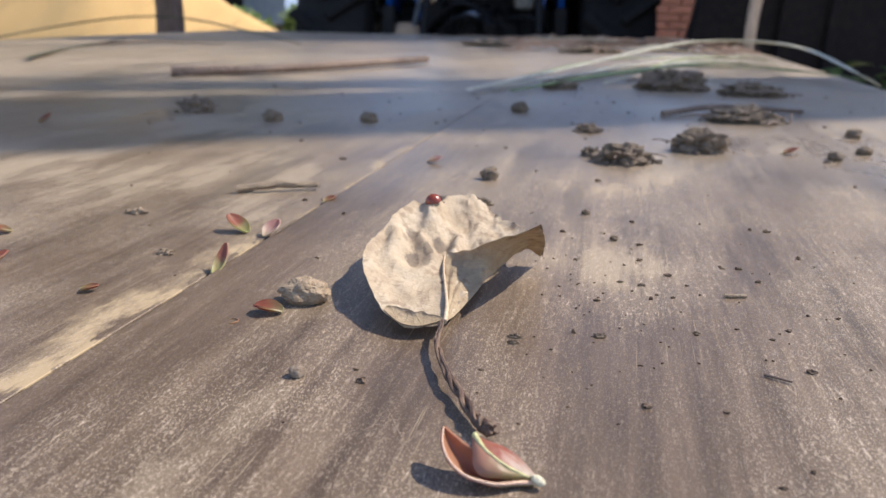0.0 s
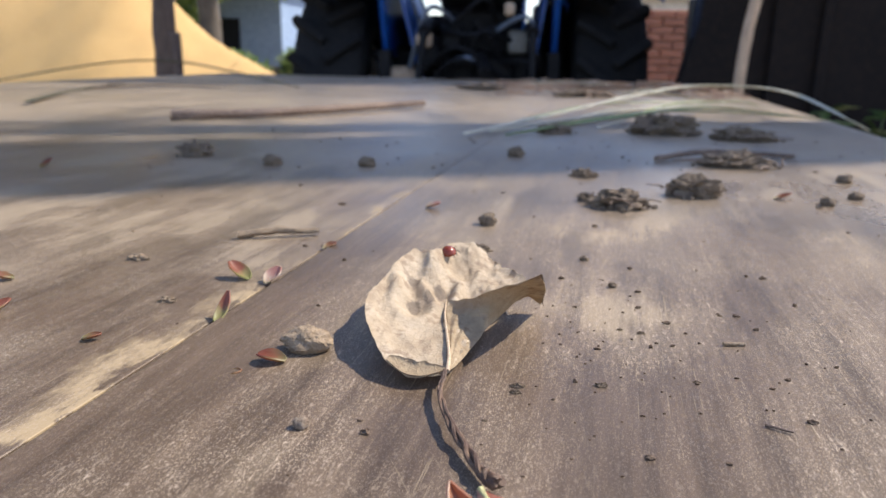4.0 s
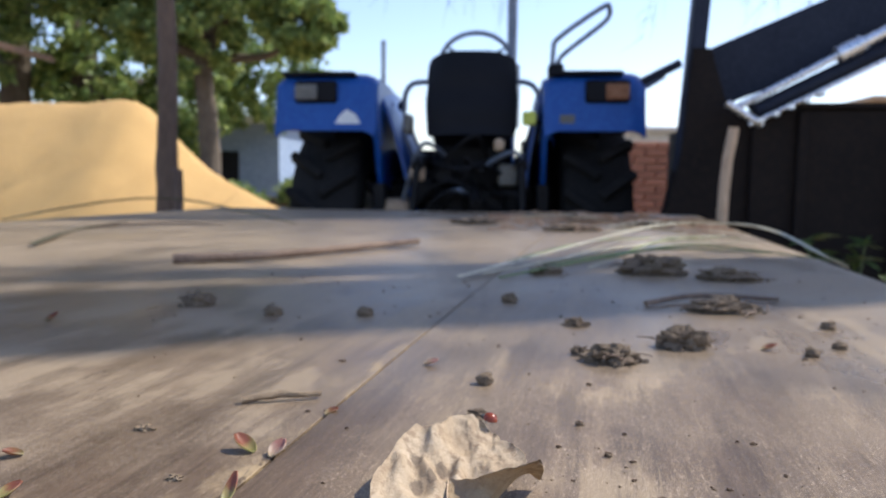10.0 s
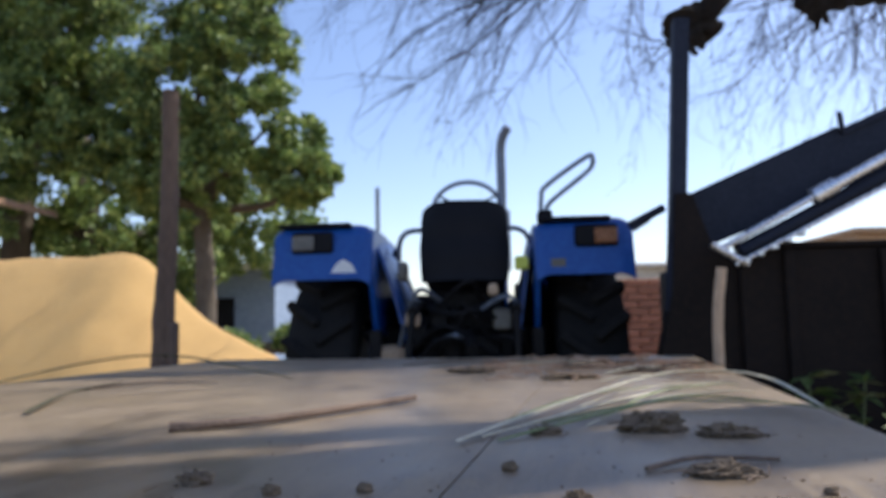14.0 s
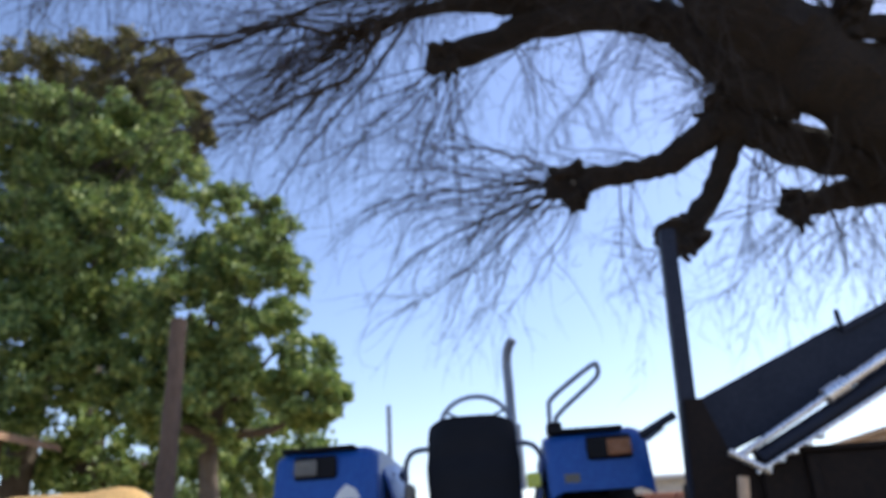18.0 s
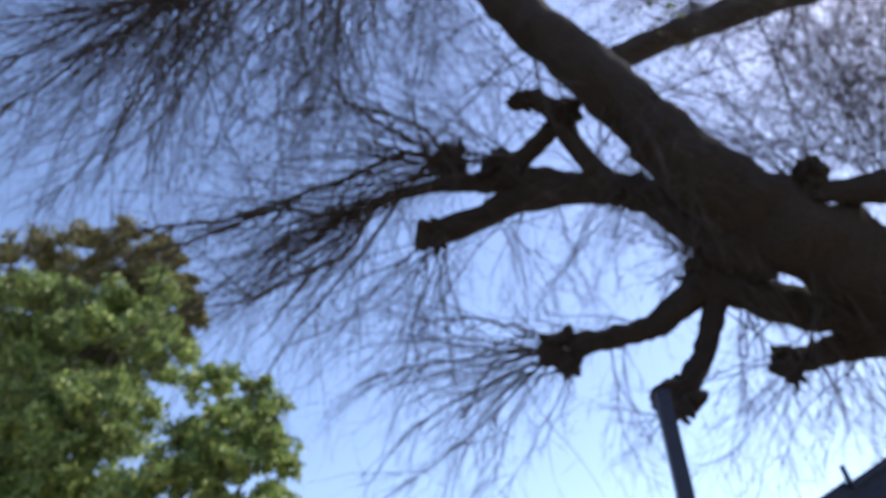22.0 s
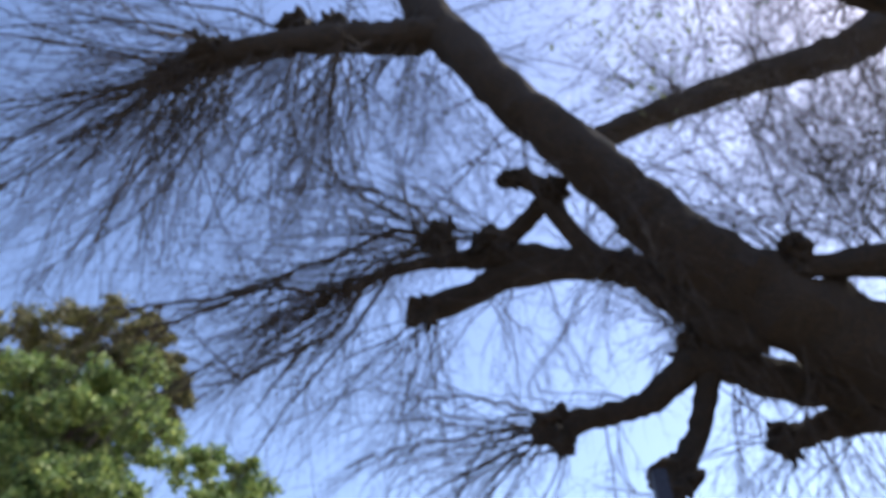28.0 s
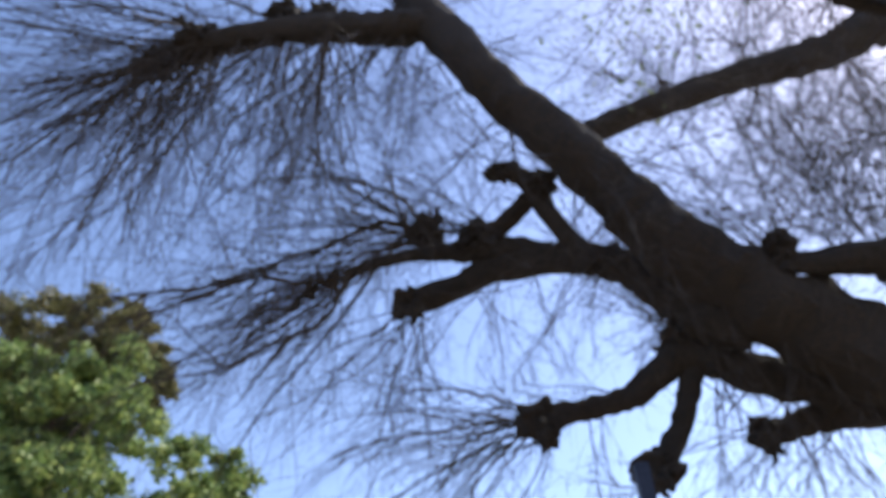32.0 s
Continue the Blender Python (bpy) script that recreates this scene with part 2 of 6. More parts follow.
M_MUDFAR = surface("dark_dried_mud", (0.072, 0.050, 0.032), (0.18, 0.128, 0.083), 60, 300, 0.95, 0, 0.9, 0.002, third=(0.31, 0.23, 0.15))
M_PALEMUD = surface("pale_dried_mud", (0.20, 0.138, 0.083), (0.32, 0.232, 0.148), 150, 900, 0.95, 0, 1.0, 0.0012, third=(0.39, 0.30, 0.20))
M_CRUMB = surface("dark_soil_crumb", (0.045, 0.028, 0.018), (0.12, 0.078, 0.050), 150, 700, 0.95, 0, 0.9, 0.001, third=(0.20, 0.14, 0.09))
M_CHAFF = surface("rusty_dry_chaff", (0.24, 0.13, 0.08), (0.42, 0.27, 0.17), 12, 120, 0.85, 0, 0.4, 0.002)
M_OLIVE = surface("dark_olive_blade", (0.045, 0.042, 0.022), (0.105, 0.092, 0.05), 10, 120, 0.8, 0, 0.3, 0.001)
M_STICK = surface("dry_stick_bark", (0.095, 0.062, 0.044), (0.20, 0.14, 0.10), 20, 200, 0.9, 0, 0.6, 0.002)
M_STRAW = surface("dry_straw_blade", (0.36, 0.32, 0.22), (0.52, 0.48, 0.36), 8, 90, 0.7, 0, 0.2, 0.001)
M_GREENBLADE = surface("green_grass_blade", (0.07, 0.12, 0.035), (0.20, 0.24, 0.10), 8, 90, 0.6, 0, 0.2, 0.001)
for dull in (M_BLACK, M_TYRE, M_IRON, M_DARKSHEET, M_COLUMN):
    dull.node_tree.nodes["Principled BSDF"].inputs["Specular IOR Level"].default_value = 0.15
M_BRICK = surface("red_brick", (0.26, 0.10, 0.06), (0.38, 0.17, 0.11), 2, 30, 0.95, 0, 0.5, 0.01)
M_BLUEWALL = surface("pale_blue_plaster", (0.15, 0.21, 0.32), (0.22, 0.29, 0.40), 1, 12, 0.9, 0, 0.2, 0.01)
M_PALEWALL = surface("pale_plaster", (0.42, 0.40, 0.37), (0.60, 0.58, 0.54), 1.5, 14, 0.9, 0, 0.2, 0.01)
M_LIME = surface("lime_yellow_reflector", (0.42, 0.46, 0.06), (0.55, 0.58, 0.10), 30, 150, 0.35)
M_THATCH = surface("brown_thatch", (0.16, 0.10, 0.06), (0.32, 0.20, 0.12), 4, 30, 0.95, 0, 0.8, 0.03)
M_WHITE = surface("white_plate", (0.6, 0.6, 0.6), (0.75, 0.75, 0.73), 8, 60, 0.6)
M_AMBER = surface("amber_lens", (0.20, 0.07, 0.02), (0.30, 0.115, 0.04), 20, 90, 0.3)
M_LENS = surface("dusty_lamp_lens", (0.07, 0.065, 0.055), (0.14, 0.13, 0.11), 20, 90, 0.35)


def leafy(name, a, b_, c):
    m, b = base(name)
    geo = m.node_tree.nodes.new("ShaderNodeNewGeometry")
    col = ramp(m, geo.outputs["Random Per Island"], [(0.0, a), (0.55, b_), (1.0, c)])
    m.node_tree.links.new(col, b.inputs["Base Color"])
    b.inputs["Roughness"].default_value = 0.55
    tr = nd(m, "BsdfTranslucent")
    m.node_tree.links.new(col, tr.inputs[0])
    mx = nd(m, "MixShader", Fac=0.35)
    m.node_tree.links.new(b.outputs[0], mx.inputs[1])
    m.node_tree.links.new(tr.outputs[0], mx.inputs[2])
    m.node_tree.links.new(mx.outputs[0], m.node_tree.nodes["Material Output"].inputs[0])
    return m


M_LEAVES = leafy("tree_leaves", (0.065, 0.115, 0.035), (0.205, 0.30, 0.088), (0.43, 0.49, 0.155))
M_DRYCROWN = leafy("brownish_tree_leaves", (0.07, 0.065, 0.025), (0.16, 0.17, 0.055), (0.30, 0.25, 0.10))
M_SPRIG = leafy("young_leaves", (0.06, 0.10, 0.03), (0.13, 0.18, 0.06), (0.22, 0.25, 0.10))
M_GRASS = leafy("short_grass", (0.05, 0.09, 0.02), (0.12, 0.17, 0.04), (0.26, 0.24, 0.09))


def dry_leaf_material(name, tone, spots=()):
    m, b = base(name)
    v = coords(m)
    big, fine, blot = noise_of(m, v, 90, 4), noise_of(m, v, 900, 6), noise_of(m, v, 170, 3)
    shade = lambda r, g, bl: (r * tone[0], g * tone[1], bl * tone[2])
    c = ramp(m, big, [(0.3, shade(0.45, 0.34, 0.235)), (0.5, shade(0.60, 0.485, 0.355)), (0.72, shade(0.70, 0.59, 0.46))])
    c = mixc(m, ramp(m, blot, [(0.55, (0, 0, 0)), (0.66, (0.7, 0.7, 0.7))]), c, shade(0.34, 0.24, 0.17))
    c = mixc(m, ramp(m, fine, [(0.5, (0, 0, 0)), (0.75, (0.4, 0.4, 0.4))]), c, shade(0.40, 0.31, 0.21))
    # grey-brown spots, most of them set on the blade's dents
    for x, y, r in spots:
        d = m.node_tree.nodes.new("ShaderNodeVectorMath")
        d.operation = "DISTANCE"
        flat = coords(m, (1, 0.6, 0))
        d.inputs[1].default_value = (x / 1000, y * 0.6 / 1000, 0)
        m.node_tree.links.new(flat, d.inputs[0])
        k = mathn(m, "ADD", mathn(m, "MULTIPLY", d.outputs["Value"], 1000.0 / r), mathn(m, "MULTIPLY", noise_of(m, v, 420, 3), 0.9))
        c = mixc(m, ramp(m, mathn(m, "MULTIPLY", k, 0.5), [(0.50, (0.8, 0.8, 0.8)), (0.64, (0, 0, 0))]), c, (0.15, 0.11, 0.08))
    # fine net of veins
    net = nd(m, "TexVoronoi", Scale=420.0)
    net.feature = "DISTANCE_TO_EDGE"
    m.node_tree.links.new(coords(m, (1, 0.6, 1)), net.inputs["Vector"])
    line = ramp(m, net.outputs["Distance"], [(0.0, (0.45, 0.45, 0.45)), (0.09, (0, 0, 0))])
    c = mixc(m, mathn(m, "MULTIPLY", line, ramp(m, blot, [(0.4, (0.2, 0.2, 0.2)), (0.6, (0.9, 0.9, 0.9))])), c, shade(0.38, 0.285, 0.19))
    m.node_tree.links.new(c, b.inputs["Base Color"])
    b.inputs["Roughness"].default_value = 0.75
    bump(m, b, mathn(m, "ADD", mathn(m, "ADD", fine, mathn(m, "MULTIPLY", line, 0.6)), mathn(m, "MULTIPLY", big, 2.0)), 0.6, 0.0007)
    tr = nd(m, "BsdfTranslucent")
    m.node_tree.links.new(c, tr.inputs[0])
    mx = nd(m, "MixShader", Fac=0.30)
    m.node_tree.links.new(b.outputs[0], mx.inputs[1])
    m.node_tree.links.new(tr.outputs[0], mx.inputs[2])
    m.node_tree.links.new(mx.outputs[0], m.node_tree.nodes["Material Output"].inputs[0])
    return m



def petal_material(name, tip, body, foot, along=110.0, rim=260.0):
    """A fleshy bud scale, green at the foot and red towards the tip (its length runs along x)."""
    m, b = base(name)
    v = coords(m)
    sep = m.node_tree.nodes.new("ShaderNodeSeparateXYZ")
    m.node_tree.links.new(v, sep.inputs[0])
    f = mathn(m, "ADD", mathn(m, "MULTIPLY", sep.outputs[0], along), mathn(m, "MULTIPLY", noise_of(m, coords(m, (1, 4, 4)), 180, 4), 0.5))
    c = ramp(m, f, [(0.10, (0.52, 0.48, 0.32)), (0.34, foot), (0.75, body), (1.25, tip)])
    margin = mathn(m, "MULTIPLY", mathn(m, "ABSOLUTE", sep.outputs[1]), rim)
    c = mixc(m, ramp(m, margin, [(0.62, (0, 0, 0)), (1.0, (0.38, 0.38, 0.38))]), c, foot)
    m.node_tree.links.new(c, b.inputs["Base Color"])
    b.inputs["Roughness"].default_value = 0.42
    b.inputs["Subsurface Weight"].default_value = 0.15
    b.inputs["Subsurface Radius"].default_value = (0.002, 0.001, 0.0006)
    bump(m, b, noise_of(m, coords(m, (1, 9, 9)), 200, 3), 0.25, 0.0005)
    tr = nd(m, "BsdfTranslucent")
    m.node_tree.links.new(c, tr.inputs[0])
    mx = nd(m, "MixShader", Fac=0.5)
    m.node_tree.links.new(b.outputs[0], mx.inputs[1])
    m.node_tree.links.new(tr.outputs[0], mx.inputs[2])
    m.node_tree.links.new(mx.outputs[0], m.node_tree.nodes["Material Output"].inputs[0])
    return m


M_DRYLEAF = dry_leaf_material("dry_leaf_tissue", (0.88, 0.85, 0.79), ((-17, 61, 3.4), (-7, 62, 3.6), (-15, 47, 3.4), (-10, 53, 3.0), (-3, 30, 1.2)))
# underside tan, with shade and warm bounce off the boards put into the tone
M_LEAFUNDERSHADED = dry_leaf_material("shaded_leaf_underside", (0.71, 0.65, 0.54))
M_LEAFTIP = surface("dark_leaf_tip", (0.06, 0.036, 0.022), (0.13, 0.085, 0.055), 300, 1200, 0.85, 0, 0.5, 0.0005)
M_VEIN = surface("pale_leaf_vein", (0.30, 0.21, 0.135), (0.44, 0.33, 0.22), 200, 900, 0.8, 0, 0.3, 0.0004)
M_PETIOLE = surface("twisted_brown_stalk", (0.030, 0.015, 0.010), (0.105, 0.054, 0.031), 180, 700, 0.7, 0, 0.8, 0.0008, (1, 0.2, 1), third=(0.24, 0.155, 0.095))
M_PETAL = petal_material("pink_green_scale", (0.36, 0.13, 0.08), (0.42, 0.34, 0.15), (0.36, 0.35, 0.12))
M_PETALBIG = petal_material("pink_fleshy_scale", (0.46, 0.22, 0.13), (0.50, 0.22, 0.15), (0.46, 0.38, 0.20), 52.0, 60.0)
M_PETALKEEL = petal_material("keeled_scale", (0.46, 0.24, 0.16), (0.38, 0.24, 0.13), (0.40, 0.37, 0.14), 70.0, 30.0)
M_BUDRED = petal_material("rose_red_scale", (0.40, 0.16, 0.10), (0.36, 0.10, 0.065), (0.52, 0.42, 0.32), 62.0, 40.0)
M_BUDRIM = surface("salmon_cream_rim", (0.50, 0.30, 0.20), (0.58, 0.40, 0.27), 300, 1500, 0.5)
M_KEEL = surface("yellow_green_keel", (0.44, 0.40, 0.16), (0.56, 0.50, 0.24), 300, 1500, 0.5)
M_PETALFOOT = surface("cream_scale_foot", (0.50, 0.44, 0.28), (0.60, 0.55, 0.38), 300, 1500, 0.5)
M_PETALRED = petal_material("red_scale", (0.27, 0.075, 0.042), (0.32, 0.135, 0.07), (0.34, 0.27, 0.12))
M_PETALPALE = petal_material("pale_pink_scale", (0.52, 0.27, 0.22), (0.55, 0.38, 0.30), (0.48, 0.38, 0.26))
M_BUG = surface("red_beetle_shell", (0.15, 0.022, 0.008), (0.21, 0.036, 0.013), 400, 2500, 0.25, 0, 0.05, 0.0002, third=(0.27, 0.055, 0.022))
M_BUGDARK = surface("black_beetle_shell", (0.008, 0.006, 0.005), (0.02, 0.014, 0.012), 300, 900, 0.4)


# ---- mesh tools ----
class Geo:
    """Collects vertices and faces of one mesh."""

    def __init__(self):
        self.v, self.f = [], []

    def add(self, verts, faces, m=None):
        k = len(self.v)
        self.v += [tuple(m @ Vector(p)) if m else tuple(p) for p in verts]
        self.f += [tuple(i + k for i in f) for f in faces]
        return self

    def tube(self, pts, radii, n=8, lump=0.0, cap=True):
        pts = [Vector(p) for p in pts]
        side = None
        rings = []
        for i, p in enumerate(pts):
            d = (pts[min(i + 1, len(pts) - 1)] - pts[max(i - 1, 0)]).normalized()
            if side is None:
                side = d.orthogonal().normalized()
            side = (side - d * side.dot(d)).normalized()
            up = d.cross(side)
            r = radii[i] if isinstance(radii, (list, tuple)) else radii
            ring = []
            for k in range(n):
                a = 2 * math.pi * k / n
                q = side * math.cos(a) + up * math.sin(a)
                g = 1 + (lump * noise.noise((p + q * r) * (1.1 / max(r, 1e-4))) if lump else 0)
                ring.append(p + q * r * g)
            rings.append(ring)
        verts = [q for ring in rings for q in ring]
        faces = [(i * n + k, i * n + (k + 1) % n, (i + 1) * n + (k + 1) % n, (i + 1) * n + k) for i in range(len(pts) - 1) for k in range(n)]
        if cap:
            faces += [tuple(range(n - 1, -1, -1)), tuple(range((len(pts) - 1) * n, len(pts) * n))]
        return self.add(verts, faces)

    def box(self, x0, x1, y0, y1, z0, z1, b=0.006, m=None):
        b = min(b, abs(x1 - x0) / 2.2, abs(y1 - y0) / 2.2, abs(z1 - z0) / 2.2)
        bm = bmesh.new()
        for x, sx in ((x0, 1), (x1, -1)):
            for y, sy in ((y0, 1), (y1, -1)):
                for z, sz in ((z0, 1), (z1, -1)):
                    for p in ((x, y + sy * b, z + sz * b), (x + sx * b, y, z + sz * b), (x + sx * b, y + sy * b, z)):
                        bm.verts.new(p)
        bmesh.ops.convex_hull(bm, input=bm.verts)
        bm.verts.index_update()
        self.add([v.co.copy() for v in bm.verts], [tuple(v.index for v in f.verts) for f in bm.faces], m)
        bm.free()
        return self

    def prism(self, poly, h0, h1, m=None):
        """A polygon in x, y raised from h0 to h1."""
        n = len(poly)
        verts = [(x, y, h0) for x, y in poly] + [(x, y, h1) for x, y in poly]
        faces = [tuple(range(n - 1, -1, -1)), tuple(range(n, 2 * n))] + [(i, (i + 1) % n, n + (i + 1) % n, n + i) for i in range(n)]
        return self.add(verts, faces, m)

    def lathe(self, prof, n=32, m=None):
        """(radius, height) pairs turned about z; first and last close on themselves where the radius is 0."""
        verts = [(r * math.cos(2 * math.pi * k / n), r * math.sin(2 * math.pi * k / n), h) for r, h in prof for k in range(n)]
        faces = [(i * n + k, i * n + (k + 1) % n, (i + 1) * n + (k + 1) % n, (i + 1) * n + k) for i in range(len(prof) - 1) for k in range(n)]
        return self.add(verts, faces, m)

    def blob(self, c, r, seed=0.0, rough=0.35, freq=1.6, sub=3, flat=None):
        """A lump with an uneven skin: radii r, its underside cut at flat."""
        bm = bmesh.new()
        bmesh.ops.create_icosphere(bm, subdivisions=sub, radius=1.0)
        verts = []
        for v in bm.verts:
            d = v.co.normalized()
            g = 1 + rough * noise.noise(d * freq + Vector((seed, seed * 1.7, 0))) + rough * 0.5 * noise.noise(d * freq * 3.1 + Vector((seed, 3, seed))) + rough * 0.3 * noise.noise(d * freq * 8 + Vector((2, seed, seed)))
            p = Vector((d.x * r[0] * g, d.y * r[1] * g, d.z * r[2] * g)) + Vector(c)
            if flat is not None:
                p.z = max(p.z, flat)
            verts.append(p)
        self.add(verts, [tuple(v.index for v in f.verts) for f in bm.faces])
        bm.free()
        return self

    def sheet(self, fn, nu, nv, thick=0.0):
        """A surface fn(s, t) over the unit square, given thickness downwards along its normals."""
        g = [[Vector(fn(i / nu, j / nv)) for j in range(nv + 1)] for i in range(nu + 1)]
        top = [p for row in g for p in row]
        idx = lambda i, j: i * (nv + 1) + j
        faces = [(idx(i, j), idx(i + 1, j), idx(i + 1, j + 1), idx(i, j + 1)) for i in range(nu) for j in range(nv)]
        if not thick:
            return self.add(top, faces)
        low = []
        for i in range(nu + 1):
            for j in range(nv + 1):
                du = g[min(i + 1, nu)][j] - g[max(i - 1, 0)][j]
                dv = g[i][min(j + 1, nv)] - g[i][max(j - 1, 0)]
                n = du.cross(dv)
                low.append(g[i][j] - (n.normalized() if n.length > 1e-12 else Vector((0, 0, 1))) * thick)
        k = len(top)
        faces += [tuple(q + k for q in reversed(f)) for f in faces]
        rim = [idx(i, 0) for i in range(nu + 1)] + [idx(nu, j) for j in range(1, nv + 1)] + [idx(i, nv) for i in range(nu - 1, -1, -1)] + [idx(0, j) for j in range(nv - 1, 0, -1)]
        faces += [(a, a + k, b + k, b) for a, b in zip(rim, rim[1:] + rim[:1])]
        return self.add(top + low, faces)

    def mesh(self, name, material, smooth=True):
        me = bpy.data.meshes.new(name)
        me.from_pydata(self.v, [], self.f)
        me.materials.append(material)
        if smooth:
            me.shade_smooth()
            me.set_sharp_from_angle(angle=radians(40))
        me.update()
        return me


def part(name, geo, material, parent, label="", smooth=True):
    ob = new(name, geo.mesh(name, material, smooth))
    ob.parent = parent
    if label:
        tagged(ob, label)
    return ob


def single(name, geo, material, label, category, group="", kind="", at=None, smooth=True):
    ob = new(name, geo.mesh(name, material, smooth))
    if at:
        ob.matrix_world = at
    return tagged(ob, label, category, group, kind)


def thing(name, label, category, at=None, group="", kind=""):
    ob = new(name)
    ob.empty_display_size = 0.05
    if at:
        ob.matrix_world = at
    return tagged(ob, label, category, group, kind)


def curve(pts, n):
    """n points along a smooth line through pts."""
    pts = [Vector(p) for p in pts]
    out = []
    for i in range(n):
        u = i / (n - 1) * (len(pts) - 1)
        k = min(int(u), len(pts) - 2)
        f = u - k
        p0, p1, p2, p3 = pts[max(k - 1, 0)], pts[k], pts[k + 1], pts[min(k + 2, len(pts) - 1)]
        out.append(0.5 * ((2 * p1) + (p2 - p0) * f + (2 * p0 - 5 * p1 + 4 * p2 - p3) * f * f + (3 * p1 - p0 - 3 * p2 + p3) * f * f * f))
    return out


def lerps(vals, n):
    return [float(np.interp(i / (n - 1) * (len(vals) - 1), range(len(vals)), vals)) for i in range(n)]


# ---- ground ----
def build_ground():
    g = Geo()
    ring = [0, 1.5, 3, 4.5, 6, 8, 10, 13, 17, 24, 40, 90, 260, 900, 3000]
    n = 48
    verts = [(r * math.cos(2 * math.pi * k / n), r * math.sin(2 * math.pi * k / n) + 3, 0.02 * noise.noise((r, k * 0.7, 0)) if 4 < r < 30 else 0) for r in ring[1:] for k in range(n)]
    faces = [(i * n + k, i * n + (k + 1) % n, (i + 1) * n + (k + 1) % n, (i + 1) * n + k) for i in range(len(ring) - 2) for k in range(n)] + [tuple(range(n))]
    g.add(verts, faces)
    tagged(new("ground", g.mesh("ground", M_GROUND)), "dry bare farmyard soil with thin grass", "ground", kind="structure")


build_ground()

# ---- flat trailer on whose boards everything lies ----
BZ = 0.85
TR = pose(-0.13, 0, 0, 0, 0, -8.14)


def build_trailer():
    t = thing("flatbed_trailer", "low farm trailer with dusty dark brown boards", "trailer", TR)
    g = Geo().box(0.0005, 0.47, -1.0, 3.0, BZ - 0.02, BZ, 0.0005)
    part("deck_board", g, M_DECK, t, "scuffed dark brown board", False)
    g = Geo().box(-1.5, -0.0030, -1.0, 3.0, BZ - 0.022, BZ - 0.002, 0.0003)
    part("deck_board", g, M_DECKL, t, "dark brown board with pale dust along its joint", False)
    for u in (-1.46, -0.55, 0.43):
        part("frame_rail", Geo().box(u - 0.03, u + 0.03, -0.98, 2.98, BZ - 0.14, BZ - 0.022, 0.006), M_RAIL, t)
    for v in (-0.9, 0.9, 2.9):
        part("cross_member", Geo().box(-1.43, 0.40, v - 0.03, v + 0.03, BZ - 0.12, BZ - 0.03, 0.006), M_RAIL, t)
    part("axle", Geo().tube([(-1.4, 0.9, 0.36), (0.36, 0.9, 0.36)], 0.04, 12), M_RAIL, t)
    for u in (-1.3, 0.26):
        w = part("wheel", Geo().lathe([(0.0, -0.09), (0.22, -0.09), (0.33, -0.08), (0.36, -0.04), (0.36, 0.04), (0.33, 0.08), (0.22, 0.09), (0.0, 0.09)], 32, pose(u, 0.9, 0.36, 0, 90, 0)), M_TYRE, t)
    for u in (-1.2, 0.16):
        part("bracket", Geo().box(u - 0.04, u + 0.04, 0.84, 0.96, 0.38, BZ - 0.1, 0.006), M_RAIL, t)
    part("drawbar", Geo().box(-0.55, -0.45, 2.9, 3.25, 0.55, 0.66, 0.01), M_RAIL, t)
    part("drawbar_hanger", Geo().box(-0.54, -0.46, 2.88, 2.96, 0.6, BZ - 0.05, 0.01), M_RAIL, t)


build_trailer()


# ---- the dry leaf and what lies round it ----
LEAF = Matrix.Translation((0.006, 0.298, 0.8535))
RIM = [(1, 1, 0.5), (-6, -2, 0.3), (-11, -1, 0), (-18, 4, 2.5), (-24, 15, 5.5), (-28, 25, 7.5), (-30, 39, 10.5), (-25, 60, 13.5), (-19, 78, 15.5), (-11, 79.5, 15), (-5, 93, 14.5), (4, 96, 12.5), (11, 95, 8.5), (18, 84, 8), (23, 78, 7.5), (25.5, 71, 5.5), (24, 64, 4), (18, 56, 2.5), (12.5, 46, 1.0), (8.4, 33, 0.0), (5, 21.5, -0.5), (2.6, 11.5, -0.6)]


